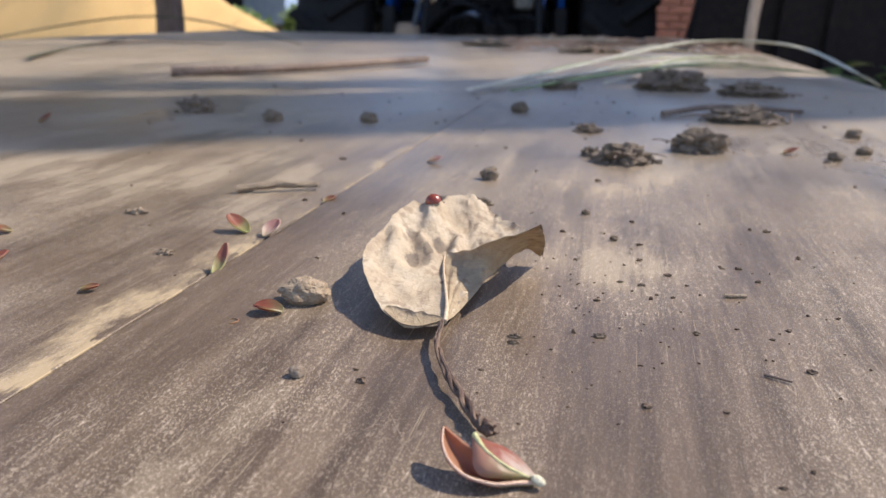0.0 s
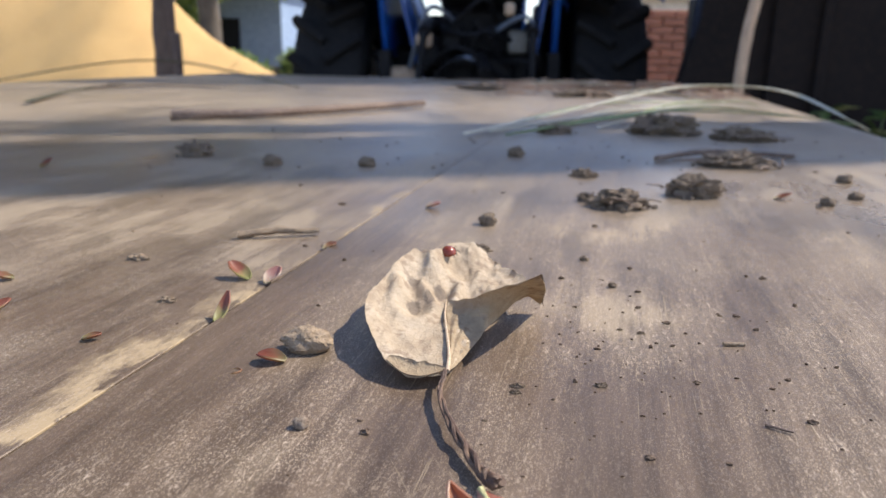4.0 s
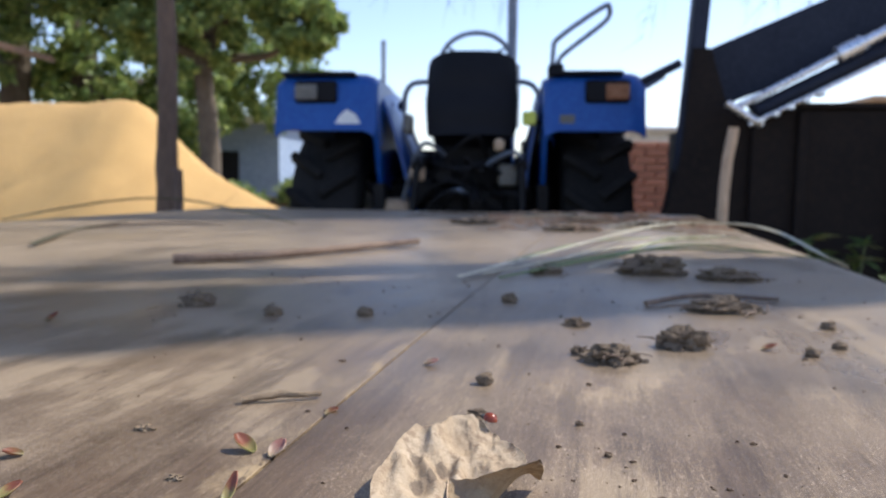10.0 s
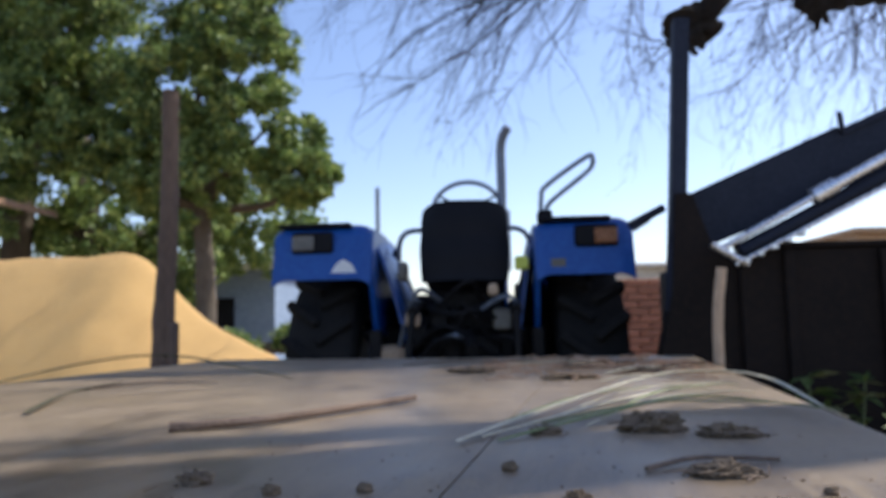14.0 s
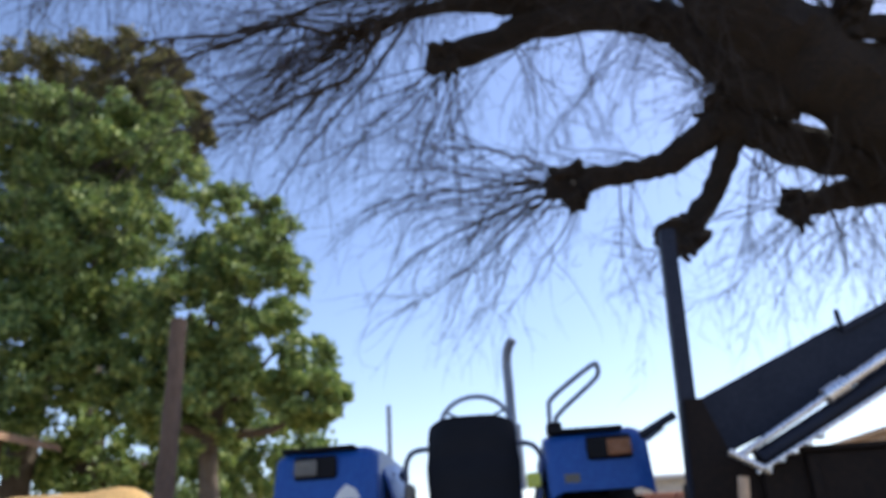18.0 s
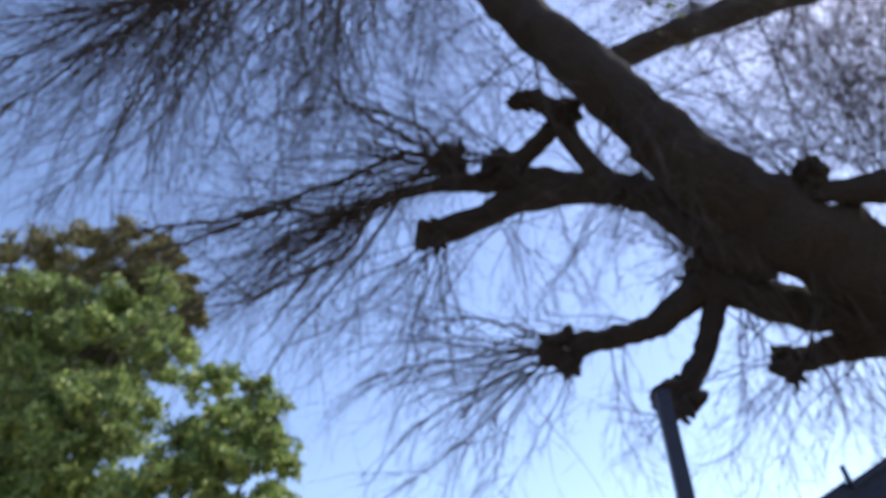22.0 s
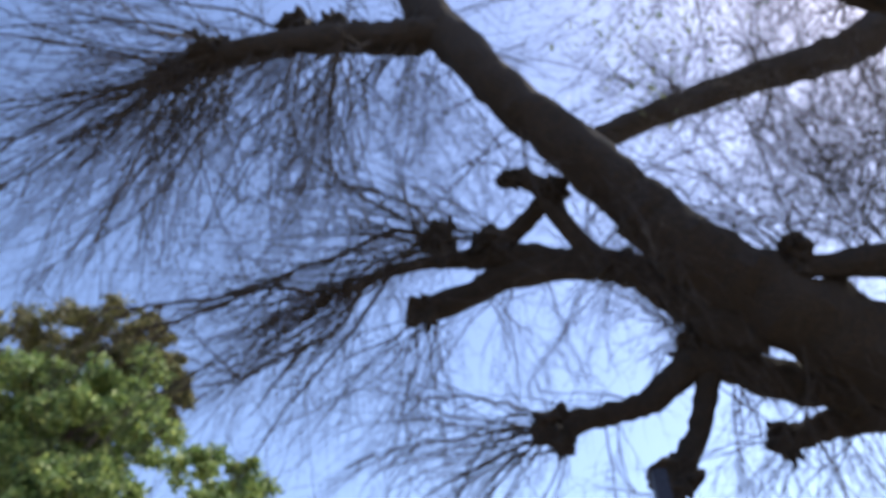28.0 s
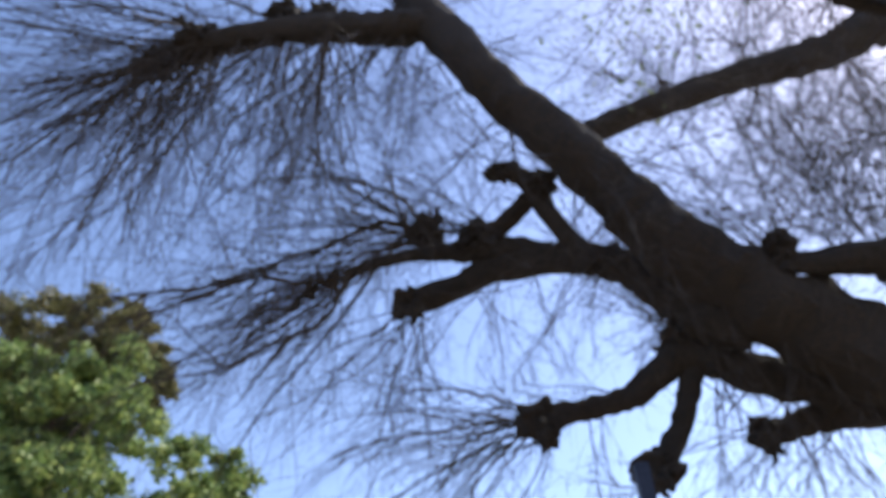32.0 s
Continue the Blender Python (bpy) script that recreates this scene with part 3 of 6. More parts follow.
def build_leaf():
    t = thing("dry_leaf", "pale beige dry leaf, cupped, with a folded edge and long stalk", "leaf", LEAF)
    edge = curve([(x / 1000, y / 1000, z / 1000) for x, y, z in RIM + RIM[:1]], 240)[:-1]
    mid = Vector((-0.004, 0.046, 0.0015))

    def relief(p, q):
        h = 0.0016 * noise.noise(Vector((p.x * 85, p.y * 55, 0))) * q + 0.0011 * noise.noise(Vector((p.x * 210, p.y * 110, 4))) * min(1, q * 2)
        h += 0.0010 * abs(noise.noise(Vector((p.x * 420, p.y * 210, 7)))) * min(1, q * 2) * min(1, max(0, (p.y - 0.03) / 0.02))
        h += 0.0012 * noise.noise(p * 330 + Vector((9, 1, 0))) * q ** 4
        for cx, cy, r, d in ((-17, 61, 4.0, 0.0018), (-7, 63, 4.4, 0.0022), (-15, 47, 4.2, 0.0018), (5, 60, 4, 0.0014), (-2, 78, 5, 0.0015)):
            k = ((p.x * 1000 - cx) ** 2 + ((p.y * 1000 - cy) * 0.55) ** 2) / (r * r)
            h -= d * math.exp(-k)
            h += d * 0.8 * math.exp(-((math.sqrt(k) - 1.6) ** 2) * 3)
        return h * min(1, max(0.1, p.y / 0.02))

    n, rings = len(edge), 44
    rng = random.Random(4)
    nick = [1 + 0.022 * noise.noise(Vector((k * 0.17, 0, 0))) + 0.012 * noise.noise(Vector((k * 0.6, 3, 0))) + 0.004 * rng.uniform(-1, 1) for k in range(n)]
    top = []
    for i in range(rings + 1):
        q = i / rings
        for k, e in enumerate(edge):
            p = mid + (e - mid) * q * (1 + (nick[k] - 1) * q ** 6)
            p.z = mid.z * (1 - q * q) + e.z * q * q
            p.z += relief(p, q)
            p.z = max(p.z, -0.003)
            top.append(p)
    low = [p - Vector((0, 0, 0.0003)) for p in top]
    faces = [(i * n + k, i * n + (k + 1) % n, (i + 1) * n + (k + 1) % n, (i + 1) * n + k) for i in range(rings) for k in range(n)]
    m = len(top)
    faces = [tuple(reversed(f)) for f in faces]
    faces += [tuple(q + m for q in reversed(f)) for f in faces]
    o = rings * n
    faces += [(o + k, o + (k + 1) % n, m + o + (k + 1) % n, m + o + k) for k in range(n)]
    part("blade", Geo().add(top + low, faces), M_DRYLEAF, t)
    lower_edge = curve([(0.0010, 0.0000, 0.0008), (0.0034, 0.0117, -0.0010), (0.0064, 0.0209, -0.0003), (0.0099, 0.0320, 0.0005), (0.0138, 0.0439, 0.0015), (0.0186, 0.0544, 0.0021), (0.0250, 0.0660, 0.0023), (0.0306, 0.0656, 0.0010)], 31)
    upper_edge = curve([(0.0012, 0.0016, 0.0014), (-0.0008, 0.0215, 0.0018), (-0.0037, 0.0430, 0.0024), (-0.0042, 0.0550, 0.0036), (0.0046, 0.0443, 0.0085), (0.0116, 0.0382, 0.0130), (0.0182, 0.0345, 0.0170), (0.0236, 0.0299, 0.0210), (0.0275, 0.0248, 0.0240)], 31)

    def flap(s, q):
        k = min(int(s * 30), 29)
        lo, up = lower_edge[k].lerp(lower_edge[k + 1], s * 30 - k), upper_edge[k].lerp(upper_edge[k + 1], s * 30 - k)
        p = lo.lerp(up, q)
        sag = math.sin(math.pi * q)
        p.z += 0.0016 * sag * (1 - s) * min(1, s * 5)
        p.x += 0.0016 * sag * s
        p.y -= 0.0020 * math.sin(math.pi * s) * sag
        p.z += 0.0006 * math.sin(q * 21 + s * 4) * min(1, s * 3) * (1 - s) * sag
        p.z += 0.0010 * noise.noise(p * 170 + Vector((5, 0, 0))) * (0.3 + s) + 0.0005 * math.sin(s * 17 + q * 3) * s
        p.x += 0.0008 * noise.noise(Vector((q * 5, s * 9, 2))) * s
        return p

    part("folded_edge", Geo().sheet(flap, 60, 28, 0.0003), M_LEAFUNDERSHADED, t, "grey-beige folded edge of the leaf")
    tip_low, tip_high = Vector(lower_edge[-1]), Vector(upper_edge[-1])

    def tip(s_, w):
        p = tip_high.lerp(tip_low, s_)
        wide = 0.0030 * math.sin(math.pi * (0.12 + 0.8 * s_)) ** 0.8
        return p + Vector((wide * 0.5 * math.sin(w * 2.2), wide * w * 1.2, -0.0012 * w * s_ + 0.0002))

    part("curled_tip", Geo().sheet(tip, 16, 6, 0.0003), M_LEAFTIP, t, "dark brown curled tip of the leaf")
    hem = curve([(-0.0175, 0.0035, 0.0022), (-0.012, -0.0010, 0.0004), (-0.006, -0.0020, 0.0002), (0.0005, 0.0010, 0.0012)], 21)

    def curl(q_, w):
        k = min(int(q_ * 20), 19)
        p = hem[k].lerp(hem[k + 1], q_ * 20 - k)
        wide = 0.0070 * math.sin(math.pi * min(1, q_ * 0.9 + 0.08)) * (0.85 + 0.2 * noise.noise(Vector((q_ * 7, 1, 3))))
        a = w * 1.5
        return p + Vector((0.0006 * w, wide * math.sin(a), wide * 0.38 * (1 - math.cos(a)) + 0.0004))

    part("curled_hem", Geo().sheet(curl, 20, 8, 0.0003), M_LEAFUNDERSHADED, t, "beige curled hem of the leaf")
    vein = curve([(0.001, 0.000, 0.0014), (0.0006, 0.010, 0.0020), (-0.001, 0.0225, 0.0024), (-0.0036, 0.0425, 0.0029), (-0.0042, 0.0548, 0.0040)], 24)
    part("midrib", Geo().tube(vein, lerps([0.0007, 0.0005, 0.0004, 0.0002], 24), 8), M_VEIN, t)
    # stalk of two twisted strands
    inv = LEAF.inverted()
    line = [inv @ p for p in curve([(0.0062, 0.2985, 0.8548), (0.0062, 0.2935, 0.8550), (0.0061, 0.2855, 0.8538), (0.0100, 0.2709, 0.8533), (0.0154, 0.2580, 0.8528), (0.0200, 0.2487, 0.8528), (0.0225, 0.2461, 0.8531)], 70)]
    for ph in (0, 2.1, 4.2):
        strand = []
        for i, p in enumerate(line):
            f = i / 69
            a = ph + f * f * 15 + 2.2 * noise.noise(Vector((f * 9, ph, 0)))
            w = 0.0002 + 0.0008 * f
            strand.append(p + inv.to_3x3() @ Vector((math.cos(a) * w, math.cos(a) * w * 0.3, math.sin(a) * w)))
        part("stalk", Geo().tube(strand, lerps([0.00055, 0.0005, 0.0005, 0.00065, 0.0008, 0.0012], 70), 7, 0.25), M_PETIOLE, t, "twisted reddish brown stalk")


build_leaf()


def build_bug():
    t = thing("ladybird", "small glossy dark red beetle on the dry leaf", "beetle")
    dome = [(0.0031 * math.cos(a), 0.0031 * math.sin(a)) for a in [i * math.pi / 2 / 8 for i in range(9)]]
    for sgn in (-1, 1):
        g = Geo()
        n = 14
        verts, k = [], 0
        for r, h in dome:
            for j in range(n + 1):
                a = math.pi * j / n
                verts.append((sgn * (abs(math.sin(a)) * r + 0.00004), math.cos(a) * r * 1.04, 0.0006 + h))
        faces = [(i * (n + 1) + j, i * (n + 1) + j + 1, (i + 1) * (n + 1) + j + 1, (i + 1) * (n + 1) + j) for i in range(len(dome) - 1) for j in range(n)]
        if sgn < 0:
            faces = [tuple(reversed(f)) for f in faces]
        part("wing_case", g.add(verts, faces), M_BUG, t, "glossy dark red wing case")
    part("abdomen", Geo().blob((0, 0, 0.0009), (0.0026, 0.003, 0.0007), 2, 0.05), M_BUGDARK, t)
    part("thorax", Geo().blob((0, 0.003, 0.0012), (0.0018, 0.0010, 0.0010), 3, 0.05), M_BUGDARK, t)
    part("head", Geo().blob((0, 0.0039, 0.0010), (0.0010, 0.0007, 0.0007), 5, 0.05), M_BUGDARK, t)
    for sgn in (-1, 1):
        part("antenna", Geo().tube([(sgn * 0.0006, 0.0043, 0.0012), (sgn * 0.0011, 0.0051, 0.0016)], 0.0001, 5), M_BUGDARK, t)
        for y in (-0.0014, 0.0004, 0.0020):
            part("leg", Geo().tube([(sgn * 0.0018, y, 0.0008), (sgn * 0.0030, y * 1.2, 0.0012), (sgn * 0.0037, y * 1.5, 0.0001)], 0.00017, 5), M_BUGDARK, t)
    return t


BUG = build_bug()


def petal(label, x, y, length, width, turn, material, lift=0.25, z=BZ):
    """A fleshy cupped bud scale lying on the boards."""
    t = thing("bud_scale", label, "bud scale", pose(x, y, z + 0.0006, 0, 0, turn), "fallen bud scales")

    def cup(off, w, l, up):
        def fn(s, q):
            c = (q - 0.5) * 2
            wide = w * 0.5 * (math.sin(math.pi * min(1, s * 0.93 + 0.05)) ** 0.75) + 0.0002
            return (s * l, off + c * wide, up * l * s * s + wide * 0.6 * c * c + 0.0004)
        return fn

    part("scale", Geo().sheet(cup(0, width, length, lift), 18, 12, 0.0005), material, t)
    return t


def build_bud():
    """A fallen bud: a cupped outer scale and a second scale folded along its keel, joined at a pale foot."""
    foot = Vector((0.0317, 0.2311, 0.8516))
    tip = Vector((0.0124, 0.2389, 0.8575))
    at = Matrix.Translation(foot) @ (tip - foot).to_track_quat("X", "Z").to_matrix().to_4x4()
    t = thing("bud", "fallen salmon pink and yellow-green bud with two fleshy scales", "bud", at, "fallen bud scales")
    inv = at.inverted()

    def between(a, b_, sag, wave=0.00015):
        """A sheet from one rim to the other, hollowed by sag."""
        a, b_ = curve(a, 31), curve(b_, 31)

        def fn(f, q):
            i = min(int(f * 30), 29)
            p = a[i].lerp(a[i + 1], f * 30 - i).lerp(b_[i].lerp(b_[i + 1], f * 30 - i), q)
            p = p + Vector(sag) * (4 * q * (1 - q) * math.sin(math.pi * f) ** 0.7)
            p.z = max(p.z + wave * noise.noise(p * 600), BZ + 0.0005)
            return inv @ p
        return fn

    front = [(0.0124, 0.2389, 0.8575), (0.0127, 0.2341, 0.8567), (0.0144, 0.2308, 0.8551), (0.0174, 0.2287, 0.8536), (0.0208, 0.2281, 0.8528), (0.0241, 0.2283, 0.8522), (0.0276, 0.2298, 0.8517), (0.0317, 0.2313, 0.8511)]
    back = [(0.0124, 0.2389, 0.8575), (0.0146, 0.2371, 0.8569), (0.0189, 0.2342, 0.8555), (0.0227, 0.2331, 0.8541), (0.0268, 0.2322, 0.8528), (0.0317, 0.2316, 0.8514)]
    fold_front = [(0.0183, 0.2373, 0.8571), (0.0188, 0.2334, 0.8557), (0.0192, 0.2307, 0.8543), (0.0209, 0.2291, 0.8533), (0.0246, 0.2294, 0.8527), (0.0302, 0.2315, 0.8517)]
    crest = [(0.0190, 0.2372, 0.8573), (0.0210, 0.2338, 0.8566), (0.0233, 0.2320, 0.8557), (0.0262, 0.2310, 0.8543), (0.0302, 0.2312, 0.8522)]
    fold_back = [(0.0202, 0.2371, 0.8563), (0.0223, 0.2370, 0.8558), (0.0253, 0.2367, 0.8551), (0.0284, 0.2354, 0.8538), (0.0317, 0.2324, 0.8519)]
    part("scale", Geo().sheet(between(front, back, (0.0008, 0.0016, -0.0030)), 30, 14, 0.0005), M_PETALBIG, t, "cupped salmon pink scale")
    part("scale_rim", Geo().tube([inv @ p for p in curve(front, 40)], lerps([0.00018, 0.00025, 0.0003, 0.0005], 40), 8), M_BUDRIM, t, "cream rim of the scale")
    part("scale", Geo().sheet(between(fold_front, crest, (0.0, -0.0008, 0.0004)), 30, 12, 0.0004), M_PETALKEEL, t, "salmon and olive face of the folded scale")
    part("scale", Geo().sheet(between(crest, fold_back, (0.0, 0.0006, 0.0008)), 30, 12, 0.0004), M_BUDRED, t, "rose red back of the folded scale")
    part("keel", Geo().tube([inv @ p for p in curve(crest, 40)], lerps([0.0007, 0.0004, 0.0003, 0.0003, 0.0003], 40), 8), M_KEEL, t, "yellow-green keel")
    part("foot", Geo().blob(tuple(inv @ (foot + Vector((0.0004, -0.0002, 0.0002)))), (0.0016, 0.0010, 0.0010), 4, 0.15, 2, 3), M_PETALFOOT, t, "pale cream foot")


build_bud()
petal("pink and green bud scale lying on dust", -0.087, 0.393, 0.0115, 0.0075, 150, M_PETAL, 0.5, BZ - 0.002)
petal("pale pink bud scale at the board joint", -0.078, 0.388, 0.0095, 0.0065, 70, M_PETALPALE, 0.5, BZ - 0.002)
petal("red and yellow bud scale at the board joint", -0.081, 0.342, 0.0095, 0.0040, 80, M_PETAL, 0.9, BZ - 0.002)
petal("red and green bud scale beside the mud lump", -0.0445, 0.308, 0.0090, 0.006, 176, M_PETALRED, 0.15)
petal("small rust-brown bud scale on dust", -0.119, 0.321, 0.006, 0.003, 20, M_PETALRED, 0.2, BZ - 0.002)
petal("small rust-brown bud scale on dust", -0.185, 0.380, 0.008, 0.005, 200, M_PETALRED, 0.3, BZ - 0.002)
petal("yellow-green bud scale lying on dust", -0.166, 0.336, 0.010, 0.006, 60, M_PETAL, 0.4, BZ - 0.002)
petal("orange-brown bud scale at the board joint", -0.068, 0.446, 0.007, 0.005, 40, M_PETALRED, 0.3, BZ - 0.002)
petal("pale bud scale on the far boards", -0.028, 0.546, 0.009, 0.006, 10, M_PETALPALE, 0.3)
petal("rust-red bud scale on the far boards", -0.36, 0.66, 0.010, 0.007, 60, M_PETALRED, 0.6, BZ - 0.002)
petal("rust-red bud scale on the far boards", 0.207, 0.615, 0.012, 0.006, 10, M_PETALRED, 0.3)
petal("rust-red bud scale on the far boards", -0.06, 0.30, 0.004, 0.003, 10, M_PETALRED, 0.3, BZ - 0.002)


def lump(name, label, x, y, r, seed, material=M_MUD, z=BZ, rough=0.45, parts=1, sub=3):
    rng = random.Random(seed)
    kind = "mud lump" if "mud" in name else "pebble"
    body = Geo().blob((0, 0, r[2] * 0.6), r, seed, rough, 1.9, sub, 0.0)
    if parts == 1:
        return single(name, body, material, label, kind, at=pose(x, y, z), group="lumps on the boards")
    t = thing(name, label, kind, pose(x, y, z), "lumps on the boards")
    part("lump", Geo().blob((0, 0, r[2] * 0.30), (r[0] * 0.84, r[1] * 0.84, r[2] * 0.88), seed, rough * 1.25, 2.6, 4, 0.0), material, t)
    if r[0] > 0.006:
        for k in range(3 + parts):
            a, l = rng.uniform(0, 6.28), r[0] * rng.uniform(0.5, 1.1)
            p = Vector((rng.gauss(0, 0.45) * r[0], rng.gauss(0, 0.45) * r[1], r[2] * rng.uniform(0.1, 0.6)))
            d = Vector((math.cos(a), math.sin(a) * 0.7, rng.uniform(-0.1, 0.35)))
            part("straw", Geo().tube(curve([p, p + d * l * 0.5 + Vector((0, 0, r[2] * 0.15)), p + d * l], 6), lerps([r[0] * 0.035, r[0] * 0.015], 6), 5), M_STICK, t)
    for k in range(parts * 4):
        a = rng.uniform(0, 6.28)
        f = 0.04 + 0.13 * rng.random() ** 2
        d = rng.uniform(0.1, 1.2)
        h = max(0.0, 1 - d) * r[2] * 0.85 + r[2] * f * 0.5
        w = r[0] * f * 0.8
        part("fragment", Geo().blob((math.cos(a) * r[0] * d, math.sin(a) * r[1] * d, h), (w * rng.uniform(0.8, 1.3), w, w * rng.uniform(0.8, 1.1)), seed + k * 1.7, rough, 1.8, 2, 0.0), material, t)
    return t


lump("mud_lump", "pale rounded dried mud lump with rough skin", -0.0405, 0.3195, (0.0080, 0.0058, 0.0048), 1, M_PALEMUD, BZ, 0.22, 1, 4)
lump("pebble", "tiny grey and brown pebble", -0.0285, 0.2700, (0.0023, 0.0019, 0.0018), 3, M_MUD, BZ, 0.2)
lump("mud_clod", "crumbly grey-brown dried mud clod", 0.095, 0.570, (0.019, 0.014, 0.0095), 5, M_MUDFAR, BZ, 0.46, 6, 4)
lump("mud_clod", "small crumbly dried mud clod beside a larger one", 0.076, 0.588, (0.007, 0.006, 0.0045), 8, M_MUDFAR, BZ, 0.46, 3)
lump("mud_clod", "crumbly grey-brown dried mud clod", 0.153, 0.618, (0.020, 0.013, 0.012), 9, M_MUDFAR, BZ, 0.46, 6, 4)
lump("mud_clod", "dark dried mud clod on the far boards", -0.268, 0.753, (0.016, 0.012, 0.011), 12, M_MUDFAR, BZ - 0.002, 0.46, 4, 4)
lump("mud_clod", "large dark mud clod with straw in it", 0.218, 1.045, (0.046, 0.026, 0.021), 14, M_MUDFAR, BZ, 0.46, 7, 4)
lump("mud_clod", "dark dried mud clod on the far boards", 0.080, 1.03, (0.024, 0.016, 0.008), 16, M_MUDFAR, BZ, 0.46, 4)
lump("mud_clod", "flat dark dried mud clod", 0.226, 0.772, (0.034, 0.018, 0.010), 18, M_MUDFAR, BZ, 0.46, 5, 4)
lump("mud_clod", "small dark mud clod", 0.083, 0.69, (0.011, 0.008, 0.005), 20, M_MUDFAR, BZ, 0.46, 3)
lump("mud_clod", "flat dark mud clod on the far boards", 0.30, 1.0, (0.04, 0.025, 0.012), 21, M_MUDFAR, BZ, 0.46, 4)
for x, y, r, s in ((-0.182, 0.712, 0.008, 22), (0.012, 0.507, 0.0055, 23), (0.236, 0.60, 0.005, 24), (0.266, 0.626, 0.005, 25), (-0.10, 0.72, 0.007, 27), (0.03, 0.80, 0.008, 28), (0.29, 0.70, 0.006, 29), (0.06, 0.44, 0.002, 30), (0.068, 0.4, 0.0018, 31)):
    lump("pebble", "small dark pebble on the boards", x, y, (r, r * 0.8, r * 0.75), s, M_MUDFAR, BZ - (0.002 if x < -0.06 else 0), 0.35)
for x, y, r, s in ((0.0275, 0.3005, 0.0030, 40), (0.0268, 0.2965, 0.0024, 41), (0.010, 0.450, 0.008, 42), (0.071, 0.348, 0.0021, 43), (0.064, 0.3505, 0.0016, 44), (0.081, 0.310, 0.0016, 45), (0.052, 0.304, 0.0028, 46), (-0.149, 0.417, 0.007, 47), (-0.109, 0.363, 0.005, 48), (0.0185, 0.279, 0.0011, 49), (0.104, 0.37, 0.0014, 50), (0.030, 0.4, 0.0014, 51)):
    lump("mud_crumb", "small flat brown mud crumb", x, y, (r * 0.75, r * 0.42, r * 0.3), s, M_PALEMUD if s in (47, 48) else M_MUDFAR, BZ - (0.002 if x < -0.07 else 0), 0.5, 3, 2)


def stick(name, label, pts, r0, r1, material, n=24, lump_=0.15, sides=8):
    return single(name, Geo().tube(curve(pts, n), lerps([r0, (r0 + r1) / 2, r1], n), sides, lump_), material, label, "stick" if "stick" in name or "twig" in name else "grass blade", group="litter on the boards")


stick("stick", "long brown dry stick lying on the boards", [(-0.445, 1.075, 0.856), (-0.33, 1.135, 0.857), (-0.22, 1.29, 0.857), (-0.135, 1.43, 0.857)], 0.007, 0.0055, M_STICK)
stick("twig", "short pale twig on the dusty boards", [(-0.118, 0.462, 0.8500), (-0.10, 0.468, 0.8515), (-0.078, 0.476, 0.8505)], 0.0022, 0.0014, M_PALEMUD, 14, 0.6)
stick("twig", "short straw-coloured twig on the boards", [(0.097, 0.3405, 0.8507), (0.1045, 0.3415, 0.8507)], 0.0007, 0.0006, M_PALEMUD, 6)
stick("twig", "thin dark needle of twig on the boards", [(0.0925, 0.2850, 0.8505), (0.0985, 0.2815, 0.8507)], 0.0004, 0.0003, M_STICK, 6)
stick("twig", "dark twig beside a mud clod", [(0.16, 0.79, 0.853), (0.22, 0.83, 0.856), (0.30, 0.835, 0.853)], 0.003, 0.002, M_STICK, 12)


def blade(label, pts, w, material):
    line = curve(pts, 26)

    def fn(s, q):
        i = s * 25
        k = min(int(i), 24)
        p = line[k].lerp(line[k + 1], i - k)
        d = (line[k + 1] - line[k]).normalized()
        side = d.cross(Vector((0, 0, 1))).normalized()
        c = (q - 0.5) * 2
        wide = w * (0.35 + 0.65 * math.sin(math.pi * min(1, 0.15 + s * 0.85)))
        return p + side * c * wide + Vector((0, 0, abs(c) * wide * 0.5))

    return single("grass_blade", Geo().sheet(fn, 25, 4, 0.0006), material, label, "grass blade", group="litter on the boards")


blade("long pale dry grass blade arching over the board edge", [(-0.03, 0.955, 0.852), (0.09, 1.20, 0.858), (0.306, 1.420, 0.891), (0.430, 1.420, 0.896), (0.473, 1.320, 0.889), (0.463, 1.120, 0.871), (0.502, 1.125, 0.853)], 0.006, M_STRAW)
blade("pale dry grass blade on the boards", [(0.0, 0.985, 0.853), (0.27, 1.36, 0.862), (0.46, 1.55, 0.868)], 0.005, M_STRAW)
blade("green grass blade on the boards", [(0.02, 0.96, 0.852), (0.17, 1.12, 0.862), (0.34, 1.28, 0.868), (0.52, 1.18, 0.856)], 0.005, M_GREENBLADE)
blade("green grass blade on the boards", [(0.08, 1.10, 0.852), (0.26, 1.22, 0.866), (0.44, 1.24, 0.862)], 0.004, M_GREENBLADE)
blade("dark olive dry grass blade arching at the board edge", [(-1.339, 1.950, 0.853), (-1.246, 2.100, 0.882), (-1.101, 2.200, 0.906), (-0.934, 2.200, 0.905), (-0.689, 2.050, 0.877), (-0.524, 1.971, 0.852)], 0.009, M_OLIVE)
blade("dull olive grass blade leaning on the board edge", [(-0.796, 1.284, 0.852), (-0.981, 1.720, 0.845), (-0.901, 1.800, 0.862)], 0.010, M_OLIVE)
blade("dark dry grass blade across the far boards", [(-0.95, 1.75, 0.852), (-0.85, 1.85, 0.856), (-0.7, 1.9, 0.852)], 0.006, M_STICK)
